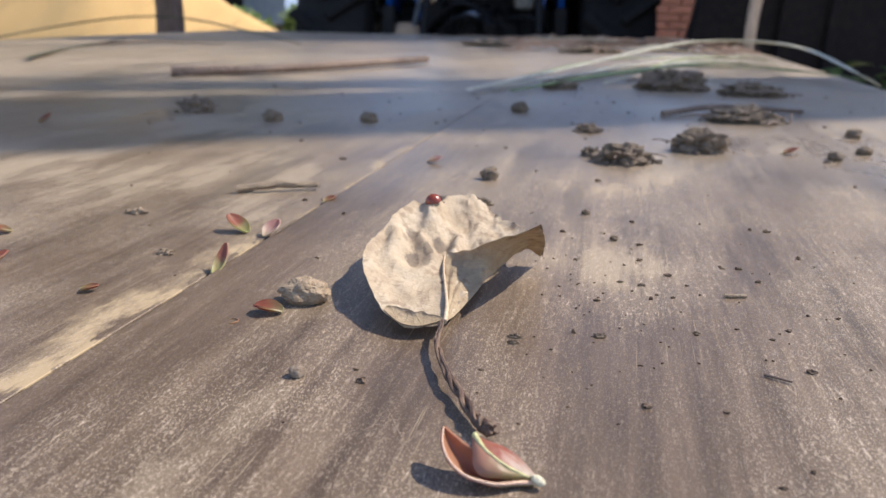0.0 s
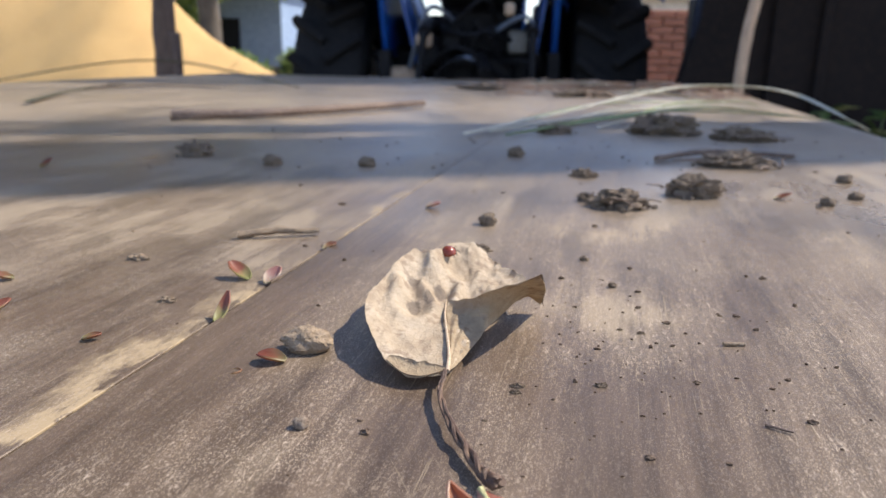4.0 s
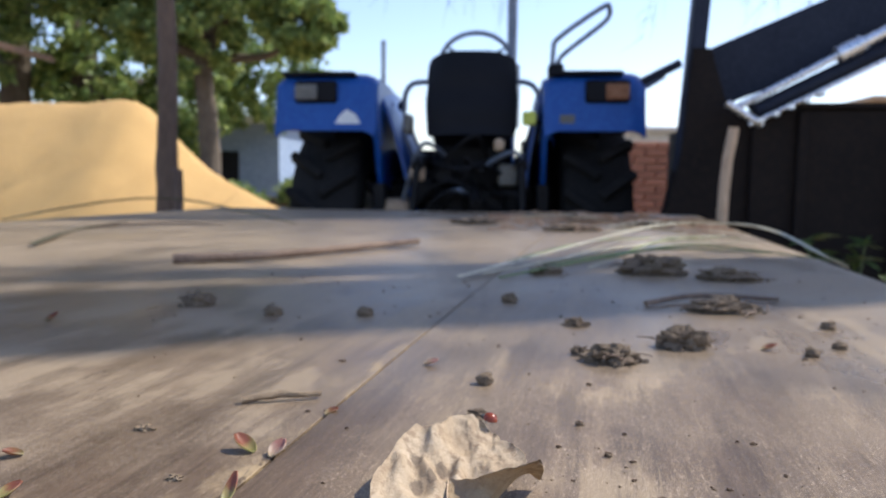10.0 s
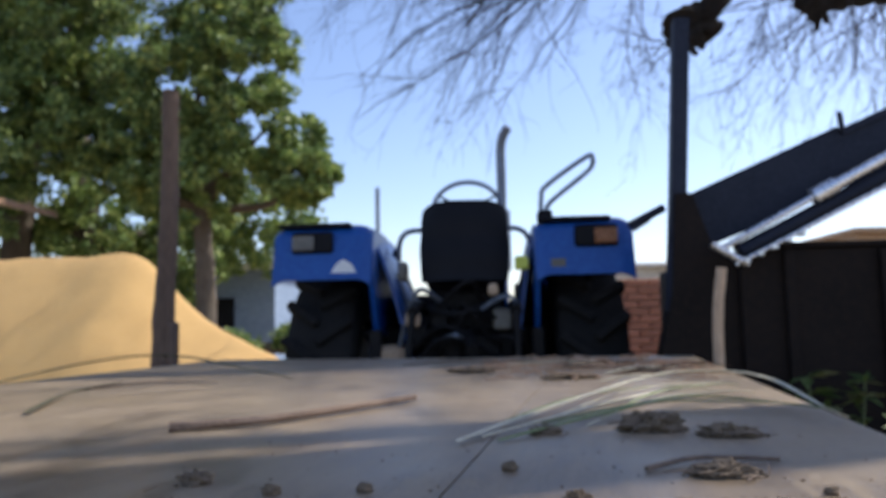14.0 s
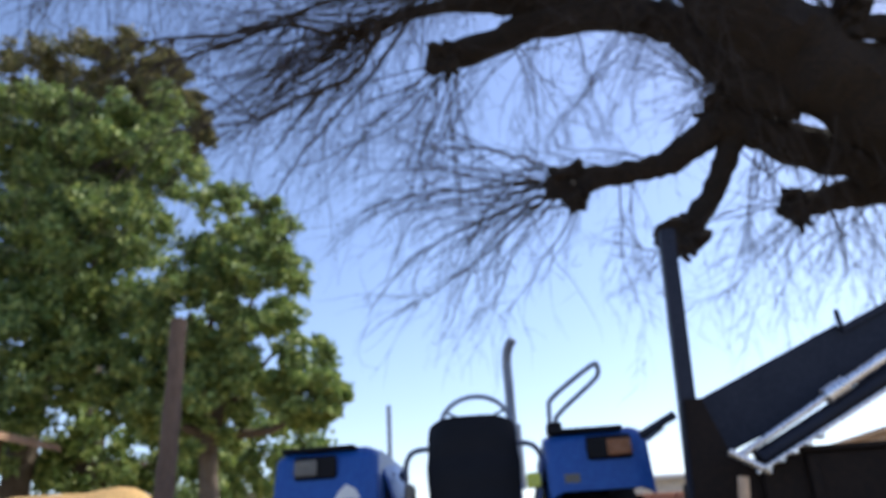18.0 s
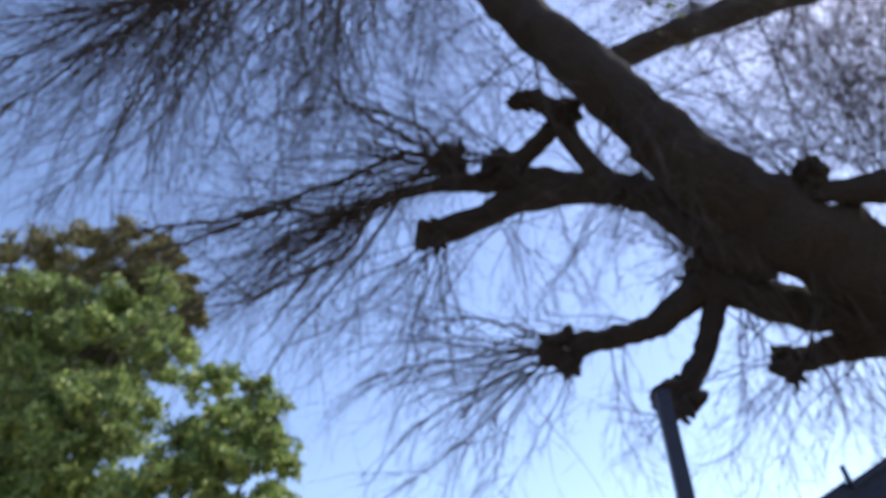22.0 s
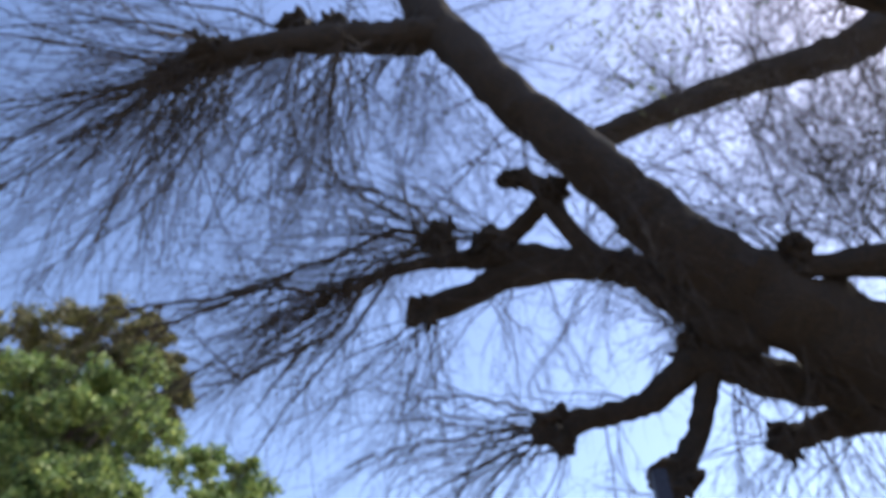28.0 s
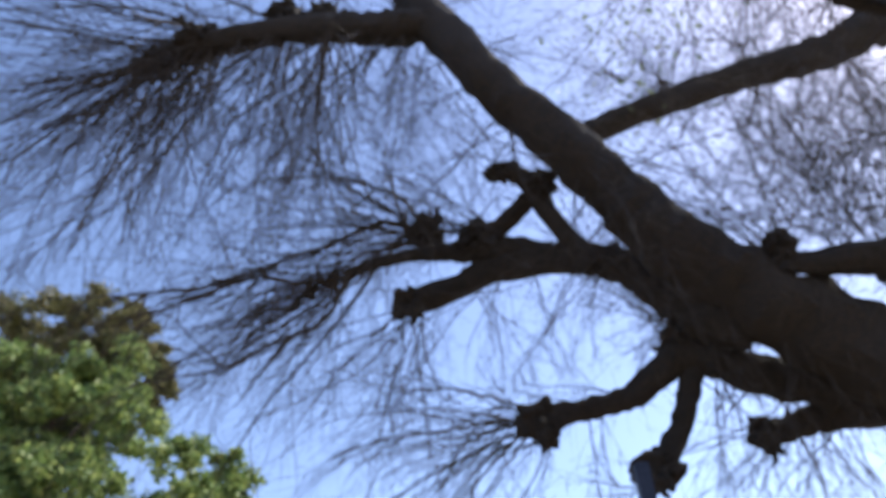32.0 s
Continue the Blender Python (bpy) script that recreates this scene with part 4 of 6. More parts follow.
for k, (x, y, a, l) in enumerate(((0.3, 2.0, 20, 0.28), (0.15, 2.15, -25, 0.35), (0.42, 1.9, 50, 0.2), (0.0, 2.35, 5, 0.45), (-0.3, 2.5, -8, 0.4), (0.35, 2.4, -40, 0.25), (0.25, 1.75, 10, 0.2), (0.48, 2.2, 15, 0.22))):
    d = Vector((math.cos(radians(a)), math.sin(radians(a)), 0))
    p = Vector((x, y, 0.853))
    blade("short dry brown grass blade on the far boards", [p, p + d * l * 0.5 + Vector((0, 0, 0.012)), p + d * l], 0.007, M_STICK if k % 3 else M_STRAW)
for x, y, s in ((0.28, 2.3, 60), (0.1, 2.55, 61), (0.4, 2.05, 62), (-0.05, 2.2, 63), (0.2, 1.9, 64)):
    lump("mud_clod", "flat heap of dry mud and chaff", x, y, (0.07, 0.06, 0.012), s, M_MUDFAR, BZ, 0.46, 5)

for k, (dx, dy, w, mat) in enumerate(((0.03, 0.03, 0.004, M_STRAW), (0.06, 0.10, 0.003, M_STRAW), (-0.01, 0.07, 0.003, M_GREENBLADE), (0.10, 0.02, 0.0035, M_STRAW), (0.13, 0.09, 0.003, M_GREENBLADE))):
    blade("pale dry straw lying among other blades" if mat is M_STRAW else "thin green grass blade among straw", [(0.04 + dx, 1.06 + dy, 0.8525), (0.17 + dx, 1.22 + dy * 1.5, 0.862 + 0.002 * k), (0.33 + dx, 1.36 + dy * 2, 0.864), (0.45 + dx * 0.5, 1.44 + dy * 2, 0.853)], w, mat)


def build_chaff():
    rng = random.Random(23)
    g = Geo()
    for _ in range(170):
        x, y = rng.uniform(-0.05, 0.55), min(2.8, rng.gauss(2.35, 0.25))
        a, l = rng.uniform(-0.7, 0.7), rng.uniform(0.03, 0.11)
        d = Vector((math.cos(a), math.sin(a), 0)) * l
        p = Vector((x, y, BZ + 0.003 + 0.006 * rng.random()))
        g.tube([p, p + d * 0.5 + Vector((0, 0, 0.006 * rng.random())), p + d], 0.0022, 4, 0.2)
    single("chaff", g, M_CHAFF, "thin brown chaff strewn on the far boards", "chaff", kind="stuff")


build_chaff()


def dead_leaf(label, x, y, length, turn, curl, seed):
    """A small dry leaf, rolled in along its length."""
    def fn(f, q):
        c = (q - 0.5) * 2
        w = length * 0.24 * math.sin(math.pi * min(1, 0.06 + f * 0.92)) ** 0.8
        a = c * curl
        return (f * length, math.sin(a) * w / max(curl, 0.3), (1 - math.cos(a)) * w / max(curl, 0.3) + 0.06 * length * math.sin(3 * f + seed) ** 2 + 0.004 * noise.noise(Vector((f * 4, q * 3, seed))) + 0.002)
    t = thing("dead_leaf", label, "leaf", pose(x, y, BZ + 0.001, 0, 0, turn), "dead leaves on the far boards")
    part("blade", Geo().sheet(fn, 16, 12, 0.0006), M_CHAFF, t)
    part("stalk", Geo().tube(curve([(0.0, 0, 0.004), (-length * 0.12, 0.002, 0.004), (-length * 0.25, -0.003, 0.002)], 8), 0.0009, 6), M_STICK, t)


leaves_rng = random.Random(17)
for k in range(16):
    dead_leaf("rolled rust-brown dead leaf on the far boards" if k % 2 else "flat rust-brown dead leaf on the far boards", leaves_rng.uniform(-0.02, 0.62), leaves_rng.uniform(2.15, 2.8), leaves_rng.uniform(0.05, 0.10), leaves_rng.uniform(0, 360), 1.5 if k % 2 else 0.6, k)


def build_crumbs():
    rng = random.Random(11)
    g = Geo()
    for _ in range(340):
        if rng.random() < 0.38:
            x, y = rng.gauss(0.06, 0.035), rng.gauss(0.33, 0.05)
        else:
            x, y = rng.uniform(-0.3, 0.4), rng.uniform(0.2, 1.0)
        u = (x + 0.13) * 0.99 - y * 0.1416
        if u > 0.46 or abs(u) < 0.003 or ((x - 0.005) ** 2 + (y - 0.315) ** 2) < 0.03 ** 2:
            continue
        r = 0.00026 + 0.00085 * rng.random() ** 4 + max(0, y - 0.45) * 0.002 * rng.random() ** 2
        g.blob((x, y, (BZ if u > 0 else BZ - 0.002) + r * 0.35), (r * rng.uniform(0.8, 1.7), r, r * 0.75), rng.random() * 50, 0.8, 2.4, 2)
    single("crumbs", g, M_CRUMB, "scattered tiny brown soil crumbs on the boards", "crumbs", kind="stuff")


build_crumbs()


# ---- tractor ----
def build_wheel(t, x, sgn):
    """A rear wheel with lugs; x is the middle of its tread."""
    at = pose(x, 4.2, 0.66, 0, 90, 0)
    w = part("wheel", Geo().lathe([(0.36, -0.15), (0.40, -0.175), (0.52, -0.18), (0.60, -0.165), (0.635, -0.12), (0.645, 0.0), (0.635, 0.12), (0.60, 0.165), (0.52, 0.18), (0.40, 0.175), (0.36, 0.15), (0.36, -0.15)], 48, at), M_TYRE, t, "wide dusty black rear tyre with lugs")
    for k in range(20):
        for s in (-1, 1):
            a = 18 * k + (9 if s > 0 else 0)
            m = at @ pose(0, 0, 0, 0, 0, a) @ pose(0.645, 0, s * 0.085, s * 38, 0, 0)
            part("tyre_lug", Geo().box(-0.03, 0.035, -0.022, 0.022, -0.105, 0.105, 0.008, m), M_TYRE, w, "", False)
    part("rim", Geo().lathe([(0.0, 0.03), (0.12, 0.03), (0.16, 0.0), (0.30, 0.0), (0.33, 0.06), (0.37, 0.12), (0.37, -0.12), (0.33, -0.06), (0.30, -0.02), (0.16, -0.02), (0.0, 0.0)], 32, at), M_WHITE, w, "dusty white rim")


def build_fender(t, x0, x1, sgn):
    """A squared fender over a wheel, from its outer to its inner edge."""
    prof = [(3.57, 1.21), (3.60, 1.34), (3.63, 1.455), (3.68, 1.485), (4.0, 1.50), (4.45, 1.47), (4.75, 1.30), (4.92, 1.02)]
    o0, o1 = min(x0, x1), max(x0, x1)
    line = [Vector((0, y, z)) for y, z in prof]
    g = Geo()

    def fn(s, q):
        i = s * (len(line) - 1)
        k = min(int(i), len(line) - 2)
        p = line[k].lerp(line[k + 1], i - k)
        c = (q - 0.5) * 2
        drop = 0.03 * max(0, abs(c) - 0.82) / 0.18
        return (o0 + (o1 - o0) * q, p.y + drop * 0.3, p.z - drop)

    f = part("fender", g.sheet(fn, 28, 16, 0.012), M_BLUE, t, "glossy blue squared fender")
    xi = x1
    side = Geo()
    poly = [(3.60, 1.215), (3.62, 1.45), (3.7, 1.475), (4.45, 1.46), (4.75, 1.29), (4.9, 1.0), (4.6, 0.95), (3.85, 0.92), (3.75, 0.95)]
    m = Matrix(((0, 0, 1, xi), (1, 0, 0, 0), (0, 1, 0, 0), (0, 0, 0, 1)))
    side.prism(poly, -0.012, 0.012, m)
    part("fender_side", side, M_BLUE, t, "blue inner side of the fender", False)
    cx = (x0 + x1) / 2
    part("lamp_housing", Geo().box(cx - 0.15 * 1, cx + 0.06, 3.575, 3.60, 1.345, 1.455, 0.012) if sgn < 0 else Geo().box(cx - 0.05, cx + 0.16, 3.575, 3.60, 1.345, 1.455, 0.012), M_BLACK, t)
    lx = cx - 0.09 if sgn < 0 else cx + 0.10
    part("tail_lamp", Geo().box(lx - 0.055, lx + 0.055, 3.562, 3.578, 1.36, 1.435, 0.01), M_LENS if sgn < 0 else M_AMBER, t, "dusty lamp lens" if sgn < 0 else "amber and red lamp lens")
    part("fender_trim", Geo().box(o0 + 0.02, o1 - 0.1, 3.60, 3.72, 1.478, 1.502, 0.008), M_BLACK, t)
    part("bracket", Geo().box(xi - 0.03 * 1, xi + 0.03, 3.70, 3.80, 0.72, 0.96, 0.006), M_IRON, t)
    return f


def build_tractor():
    t = thing("tractor", "blue farm tractor seen from behind, dusty tyres", "tractor")
    build_wheel(t, -0.875, -1)
    build_wheel(t, 0.495, 1)
    build_fender(t, -1.09, -0.60, -1)
    build_fender(t, 0.69, 0.225, 1)
    # reflector triangle and plate
    m = Matrix(((1, 0, 0, 0), (0, 0, -1, 3.572), (0, 1, 0, 0), (0, 0, 0, 1)))
    part("reflector", Geo().prism([(-0.80, 1.235), (-0.66, 1.235), (-0.69, 1.29), (-0.735, 1.315), (-0.77, 1.285)], 0, 0.006, m), M_WHITE, t, "white reflector plate")
    part("reflector", Geo().prism([(0.29, 1.25), (0.36, 1.25), (0.36, 1.29), (0.29, 1.29)], 0, 0.006, m), M_LENS, t)
    # floor steps curving from the fenders to the seat
    for sx, a in ((-0.59, -0.40), (0.215, 0.12)):
        g = Geo().sheet(lambda s, q: (sx + (a - sx) * s, 3.75 + 0.85 * q, 1.40 - 0.42 * s - 0.25 * s * s + 0.05 * math.sin(math.pi * q)), 10, 8, 0.014)
        part("footwell", g, M_BLUE, t, "blue curved footwell panel")
    # seat
    def back(s, q):
        c = (s - 0.5) * 2
        w = 0.195 - 0.05 * (q ** 2.5) - 0.02 * (1 - q) ** 2
        return (-0.135 + c * w, 3.76 - 0.05 * (1 - c * c) + 0.06 * q + 0.003 * math.sin(q * 14), 1.18 + 0.415 * q - 0.05 * c ** 4 * q)
    part("seat_back", Geo().sheet(back, 18, 28, -0.09), M_BLACK, t, "black moulded seat back")
    part("seat_cushion", Geo().box(-0.34, 0.07, 3.80, 4.22, 1.14, 1.25, 0.04), M_BLACK, t)
    part("seat_base", Geo().box(-0.28, 0.02, 3.82, 4.15, 0.92, 1.16, 0.02), M_IRON, t)
    # rear housing, lift arms, hitch
    part("rear_housing", Geo().box(-0.42, 0.16, 3.80, 4.70, 0.48, 1.00, 0.06), M_IRON, t, "oily dark cast-iron rear housing")
    part("axle_tube", Geo().tube([(-0.95, 4.2, 0.66), (-0.4, 4.2, 0.66)], 0.10, 16), M_IRON, t)
    part("axle_tube", Geo().tube([(0.57, 4.2, 0.66), (0.1, 4.2, 0.66)], 0.10, 16), M_IRON, t)
    part("rear_cowl", Geo().box(-0.33, 0.07, 3.83, 3.92, 0.94, 1.24, 0.03), M_BLACK, t)
    part("inner_panel", Geo().box(0.13, 0.32, 4.44, 4.48, 0.42, 1.22, 0.01), M_IRON, t)
    part("inner_panel", Geo().box(-0.66, -0.38, 4.44, 4.48, 0.42, 1.16, 0.01), M_IRON, t)
    part("cover_plate", Geo().box(-0.30, 0.04, 3.74, 3.81, 0.60, 0.94, 0.02), M_IRON, t)
    part("power_shaft_guard", Geo().tube([(-0.13, 3.74, 0.74), (-0.13, 3.62, 0.74)], 0.07, 18), M_BLACK, t)
    for x in (-0.37, 0.11):
        part("lift_arm", Geo().tube(curve([(x * 0.8, 3.9, 1.0), (x, 3.72, 1.08), (x * 1.05, 3.55, 1.04)], 10), 0.03, 10), M_IRON, t)
        part("lift_rod", Geo().tube([(x * 1.05, 3.56, 1.04), (x * 1.15, 3.52, 0.66)], 0.018, 10), M_IRON, t)
        part("lower_link", Geo().tube([(x, 3.9, 0.55), (x * 1.15, 3.35, 0.62)], 0.026, 10), M_IRON, t)
        part("check_chain", Geo().tube([(x * 1.1, 3.6, 0.70), (x * 0.7, 3.8, 0.6)], 0.012, 8), M_CHROME, t)
    part("top_link", Geo().tube([(-0.13, 3.78, 0.95), (-0.10, 3.5, 0.86)], 0.026, 12), M_IRON, t)
    part("drawbar", Geo().box(-0.19, -0.07, 3.25, 3.9, 0.47, 0.53, 0.01), M_IRON, t)
    for x, z in ((-0.27, 1.02), (0.05, 1.0), (-0.38, 0.93)):
        part("hydraulic_block", Geo().box(x - 0.05, x + 0.05, 3.70, 3.84, z - 0.05, z + 0.06, 0.012), M_LENS if x > 0 else M_IRON, t)
    for x0, x1 in ((-0.40, -0.52), (0.12, 0.20), (-0.45, -0.58), (0.16, 0.24)):
        part("lever", Geo().tube(curve([(x0, 4.0, 1.05), (x0 * 0.6 + x1 * 0.4, 3.98, 1.2), (x1, 3.95, 1.36)], 10), 0.009, 8), M_PIPE, t)
        part("lever_knob", Geo().blob((x1, 3.95, 1.37), (0.02, 0.02, 0.025), 1, 0.03), M_BLACK, t)
    for x0, x1, z1 in ((-0.66, -0.40, 0.98), (0.14, 0.27, 0.98)):
        part("footboard", Geo().box(x0, x1, 4.25, 4.95, 0.46, 0.52, 0.01), M_IRON, t)
        part("brake_housing", Geo().box(x0, x1, 4.05, 4.40, 0.50, z1, 0.03), M_IRON, t)
        part("fender_stay", Geo().tube([(x0, 3.75, 0.95), (x1, 3.95, 0.60)], 0.02, 8), M_IRON, t)
    part("fuel_tank", Geo().box(-0.60, -0.45, 3.72, 3.95, 0.62, 0.88, 0.03), M_STAKE, t, "dusty tan bracket and hose block")
    hoses = random.Random(3)
    for k in range(11):
        x0, x1 = hoses.uniform(-0.42, 0.12), hoses.uniform(-0.5, 0.2)
        z0 = hoses.uniform(0.75, 1.15)
        part("hose", Geo().tube(curve([(x0, 3.72, z0), ((x0 + x1) / 2 + hoses.uniform(-0.1, 0.1), 3.62, z0 + hoses.uniform(-0.12, 0.12)), (x1, 3.74, z0 - hoses.uniform(0.0, 0.25))], 12), 0.012, 8), M_IRON if k % 4 else M_PIPE, t)
    part("coupling", Geo().box(-0.43, -0.36, 3.60, 3.68, 0.97, 1.05, 0.015), M_STAKE, t, "dusty tan coupling")
    part("side_reflector", Geo().box(0.115, 0.185, 3.645, 3.665, 1.245, 1.315, 0.01), M_LIME, t, "lime-yellow reflector plate")
    part("reflector_arm", Geo().tube([(0.15, 3.667, 1.28), (0.215, 3.72, 1.26)], 0.008, 8), M_IRON, t)
    part("coupling", Geo().box(-0.02, 0.03, 3.62, 3.70, 1.12, 1.18, 0.012), M_STAKE, t, "dusty tan coupling")
    part("coupling", Geo().box(-0.47, -0.42, 3.62, 3.70, 1.20, 1.30, 0.015), M_LENS, t, "grey steel coupling")
    part("console", Geo().box(-0.30, 0.02, 4.55, 4.75, 0.95, 1.45, 0.04), M_BLACK, t)
    part("hood", Geo().box(-0.40, 0.10, 4.70, 6.3, 0.80, 1.42, 0.08), M_BLUE, t, "blue engine hood")
    ring = [(-0.145 + 0.21 * math.cos(a), 4.42 + 0.10 * math.sin(a), 1.675 + 0.19 * math.sin(a)) for a in [i * math.pi / 16 for i in range(33)]]
    part("steering_wheel", Geo().tube(ring, 0.014, 8, 0, False), M_PIPE, t)
    part("steering_column", Geo().tube([(-0.145, 4.62, 1.40), (-0.145, 4.42, 1.675)], 0.02, 10), M_BLACK, t)
    for a in (0.5, 2.6, 4.7):
        part("wheel_spoke", Geo().tube([(-0.145, 4.42, 1.675), (-0.145 + 0.21 * math.cos(a), 4.42 + 0.10 * math.sin(a), 1.675 + 0.19 * math.sin(a))], 0.008, 6), M_BLACK, t)
    part("exhaust_muffler", Geo().tube([(0.075, 5.2, 1.35), (0.075, 5.2, 1.78)], 0.06, 16), M_PIPE, t)
    part("exhaust_pipe", Geo().tube(curve([(0.075, 5.2, 1.75), (0.078, 5.2, 2.05), (0.078, 5.2, 2.22), (0.095, 5.18, 2.32), (0.135, 5.15, 2.38)], 18), 0.034, 14), M_PIPE, t, "grey exhaust pipe with a bent end")
    rail = curve([(0.255, 3.66, 1.47), (0.258, 3.66, 1.60), (0.285, 3.66, 1.665), (0.49, 3.68, 1.81), (0.525, 3.70, 1.81), (0.525, 3.72, 1.775), (0.49, 3.72, 1.735), (0.32, 3.70, 1.60), (0.285, 3.70, 1.55), (0.28, 3.70, 1.47)], 46)
    part("grab_rail", Geo().tube(rail, 0.0125, 10), M_PIPE, t, "bent grey tube grab rail")
    part("rail_foot", Geo().box(0.235, 0.31, 3.63, 3.72, 1.475, 1.54, 0.01), M_BLACK, t)
    for pts in ([(-0.49, 3.85, 1.33), (-0.485, 3.85, 1.42), (-0.44, 3.85, 1.475), (-0.33, 3.86, 1.48), (-0.32, 3.86, 1.45)], [(0.215, 3.85, 1.33), (0.20, 3.85, 1.42), (0.15, 3.85, 1.475), (0.06, 3.86, 1.48), (0.05, 3.86, 1.45)]):
        part("side_rail", Geo().tube(curve(pts, 20), 0.014, 10), M_PIPE, t)
    part("mirror_arm", Geo().tube([(0.60, 3.7, 1.43), (0.72, 3.72, 1.44), (0.80, 3.72, 1.49)], 0.011, 8), M_PIPE, t)
    for sx in (-0.45, 0.15):
        fw = part("wheel", Geo().lathe([(0.0, -0.10), (0.22, -0.10), (0.34, -0.09), (0.38, -0.04), (0.38, 0.04), (0.34, 0.09), (0.22, 0.10), (0.0, 0.10)], 32, pose(-0.2 + (sx + 0.15) * 2, 6.1, 0.38, 0, 90, 0)), M_TYRE, t, "front tyre")
    part("front_axle", Geo().tube([(-0.75, 6.1, 0.40), (0.35, 6.1, 0.40)], 0.05, 10), M_IRON, t)
    part("engine_block", Geo().box(-0.34, 0.04, 4.6, 6.25, 0.42, 0.85, 0.04), M_IRON, t)


build_tractor()


# ---- the loader and the bin beside the trailer ----
def build_loader():
    t = thing("boom_loader", "dark steel loader with leaning column and bright rams", "loader")
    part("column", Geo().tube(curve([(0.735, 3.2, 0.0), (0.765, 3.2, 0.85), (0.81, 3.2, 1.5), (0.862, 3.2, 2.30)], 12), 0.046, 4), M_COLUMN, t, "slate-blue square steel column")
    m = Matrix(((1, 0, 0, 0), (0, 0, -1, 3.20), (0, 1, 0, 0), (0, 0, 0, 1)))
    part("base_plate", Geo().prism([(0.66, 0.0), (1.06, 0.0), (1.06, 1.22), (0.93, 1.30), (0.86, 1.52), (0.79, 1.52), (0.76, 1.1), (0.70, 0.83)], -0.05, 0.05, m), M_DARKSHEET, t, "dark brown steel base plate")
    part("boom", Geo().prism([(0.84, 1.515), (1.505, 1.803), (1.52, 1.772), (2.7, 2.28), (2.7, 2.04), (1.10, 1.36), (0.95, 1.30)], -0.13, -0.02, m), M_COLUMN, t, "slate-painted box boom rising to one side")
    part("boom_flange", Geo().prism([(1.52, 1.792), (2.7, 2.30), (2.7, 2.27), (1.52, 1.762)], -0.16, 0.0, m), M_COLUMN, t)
    part("boom_lug", Geo().tube([(1.515, 3.2, 1.78), (1.51, 3.2, 1.86)], 0.012, 8), M_COLUMN, t)
    part("ram_rod", Geo().tube([(0.93, 3.05, 1.265), (1.34, 3.05, 1.485)], 0.014, 14), M_CHROME, t, "bright hydraulic ram rod")
    part("ram_body", Geo().tube([(1.33, 3.05, 1.48), (2.3, 3.05, 1.99)], 0.022, 16), M_CHROME, t)
    part("ram_collar", Geo().tube([(1.31, 3.05, 1.47), (1.40, 3.05, 1.517)], 0.033, 16), M_CHROME, t, "bright ram collar")
    part("ram_rod", Geo().tube([(0.98, 3.02, 1.20), (2.3, 3.02, 1.86)], 0.0085, 12), M_CHROME, t, "bright thin hydraulic line")
    part("ram_body", Geo().tube([(1.02, 3.085, 1.255), (2.3, 3.085, 1.90)], 0.036, 14), M_COLUMN, t, "dark lower ram cylinder")
    part("pivot", Geo().tube([(0.89, 3.02, 1.285), (1.03, 3.02, 1.20)], 0.015, 14), M_CHROME, t, "bright pivot end")
    for k in range(5):
        x = 1.02 + 0.055 * k
        part("fitting", Geo().box(x - 0.012, x + 0.016, 3.0, 3.04, 1.205 + 0.026 * k, 1.23 + 0.026 * k, 0.005), M_CHROME, t)
    part("cross_arm", Geo().tube([(0.59, 3.15, 1.385), (0.74, 3.15, 1.46)], 0.018, 10), M_COLUMN, t)


build_loader()
single("wooden_stake", Geo().tube(curve([(0.885, 3.02, 0.0), (0.895, 3.02, 0.9), (0.925, 3.02, 1.19)], 14), 0.021, 10, 0.12), M_STAKE, "pale sunlit wooden stake beside the dark bin", "stake")


def build_bin():
    t = thing("storage_bin", "tall dark brown sheet steel bin", "bin")
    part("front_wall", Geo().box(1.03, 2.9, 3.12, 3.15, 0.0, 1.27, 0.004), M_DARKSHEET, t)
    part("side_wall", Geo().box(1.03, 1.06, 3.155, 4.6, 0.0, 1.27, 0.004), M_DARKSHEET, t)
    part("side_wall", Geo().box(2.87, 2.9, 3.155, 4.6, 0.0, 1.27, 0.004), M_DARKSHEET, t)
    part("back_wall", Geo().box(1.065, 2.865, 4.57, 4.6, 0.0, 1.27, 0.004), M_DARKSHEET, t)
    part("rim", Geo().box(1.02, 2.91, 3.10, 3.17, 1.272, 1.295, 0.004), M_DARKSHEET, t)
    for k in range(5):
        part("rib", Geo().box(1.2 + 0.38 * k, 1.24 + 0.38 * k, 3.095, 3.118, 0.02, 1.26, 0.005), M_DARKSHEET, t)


build_bin()


# ---- heap, posts and far things ----
def build_heap():
    g = Geo()

    def fn(s, q):
        x = -7.5 + 6.6 * s
        y = 4.7 + 4.6 * q
        d = (y - 6.4) / 1.75
        ridge = float(np.interp(x, [-7.5, -6.6, -5.5, -4.3, -3.7, -3.4, -3.2, -3.08, -2.87, -2.66, -2.4, -2.0, -1.5, -0.9], [0.0, 0.9, 1.62, 1.66, 1.64, 1.67, 1.64, 1.53, 1.30, 1.11, 0.95, 0.74, 0.40, 0.0]))
        h = ridge * max(0, 1 - abs(d) ** 1.35)
        h += 0.05 * noise.noise((x * 1.3, y * 1.3, 0)) * min(1, h * 3) + 0.015 * noise.noise((x * 5, y * 5, 3)) * min(1, h * 3)
        return (x, y, h - 0.01)

    g.sheet(fn, 90, 60)
    single("husk_heap", g, M_GRAIN, "large golden heap of grain husk on the ground", "heap")


build_heap()


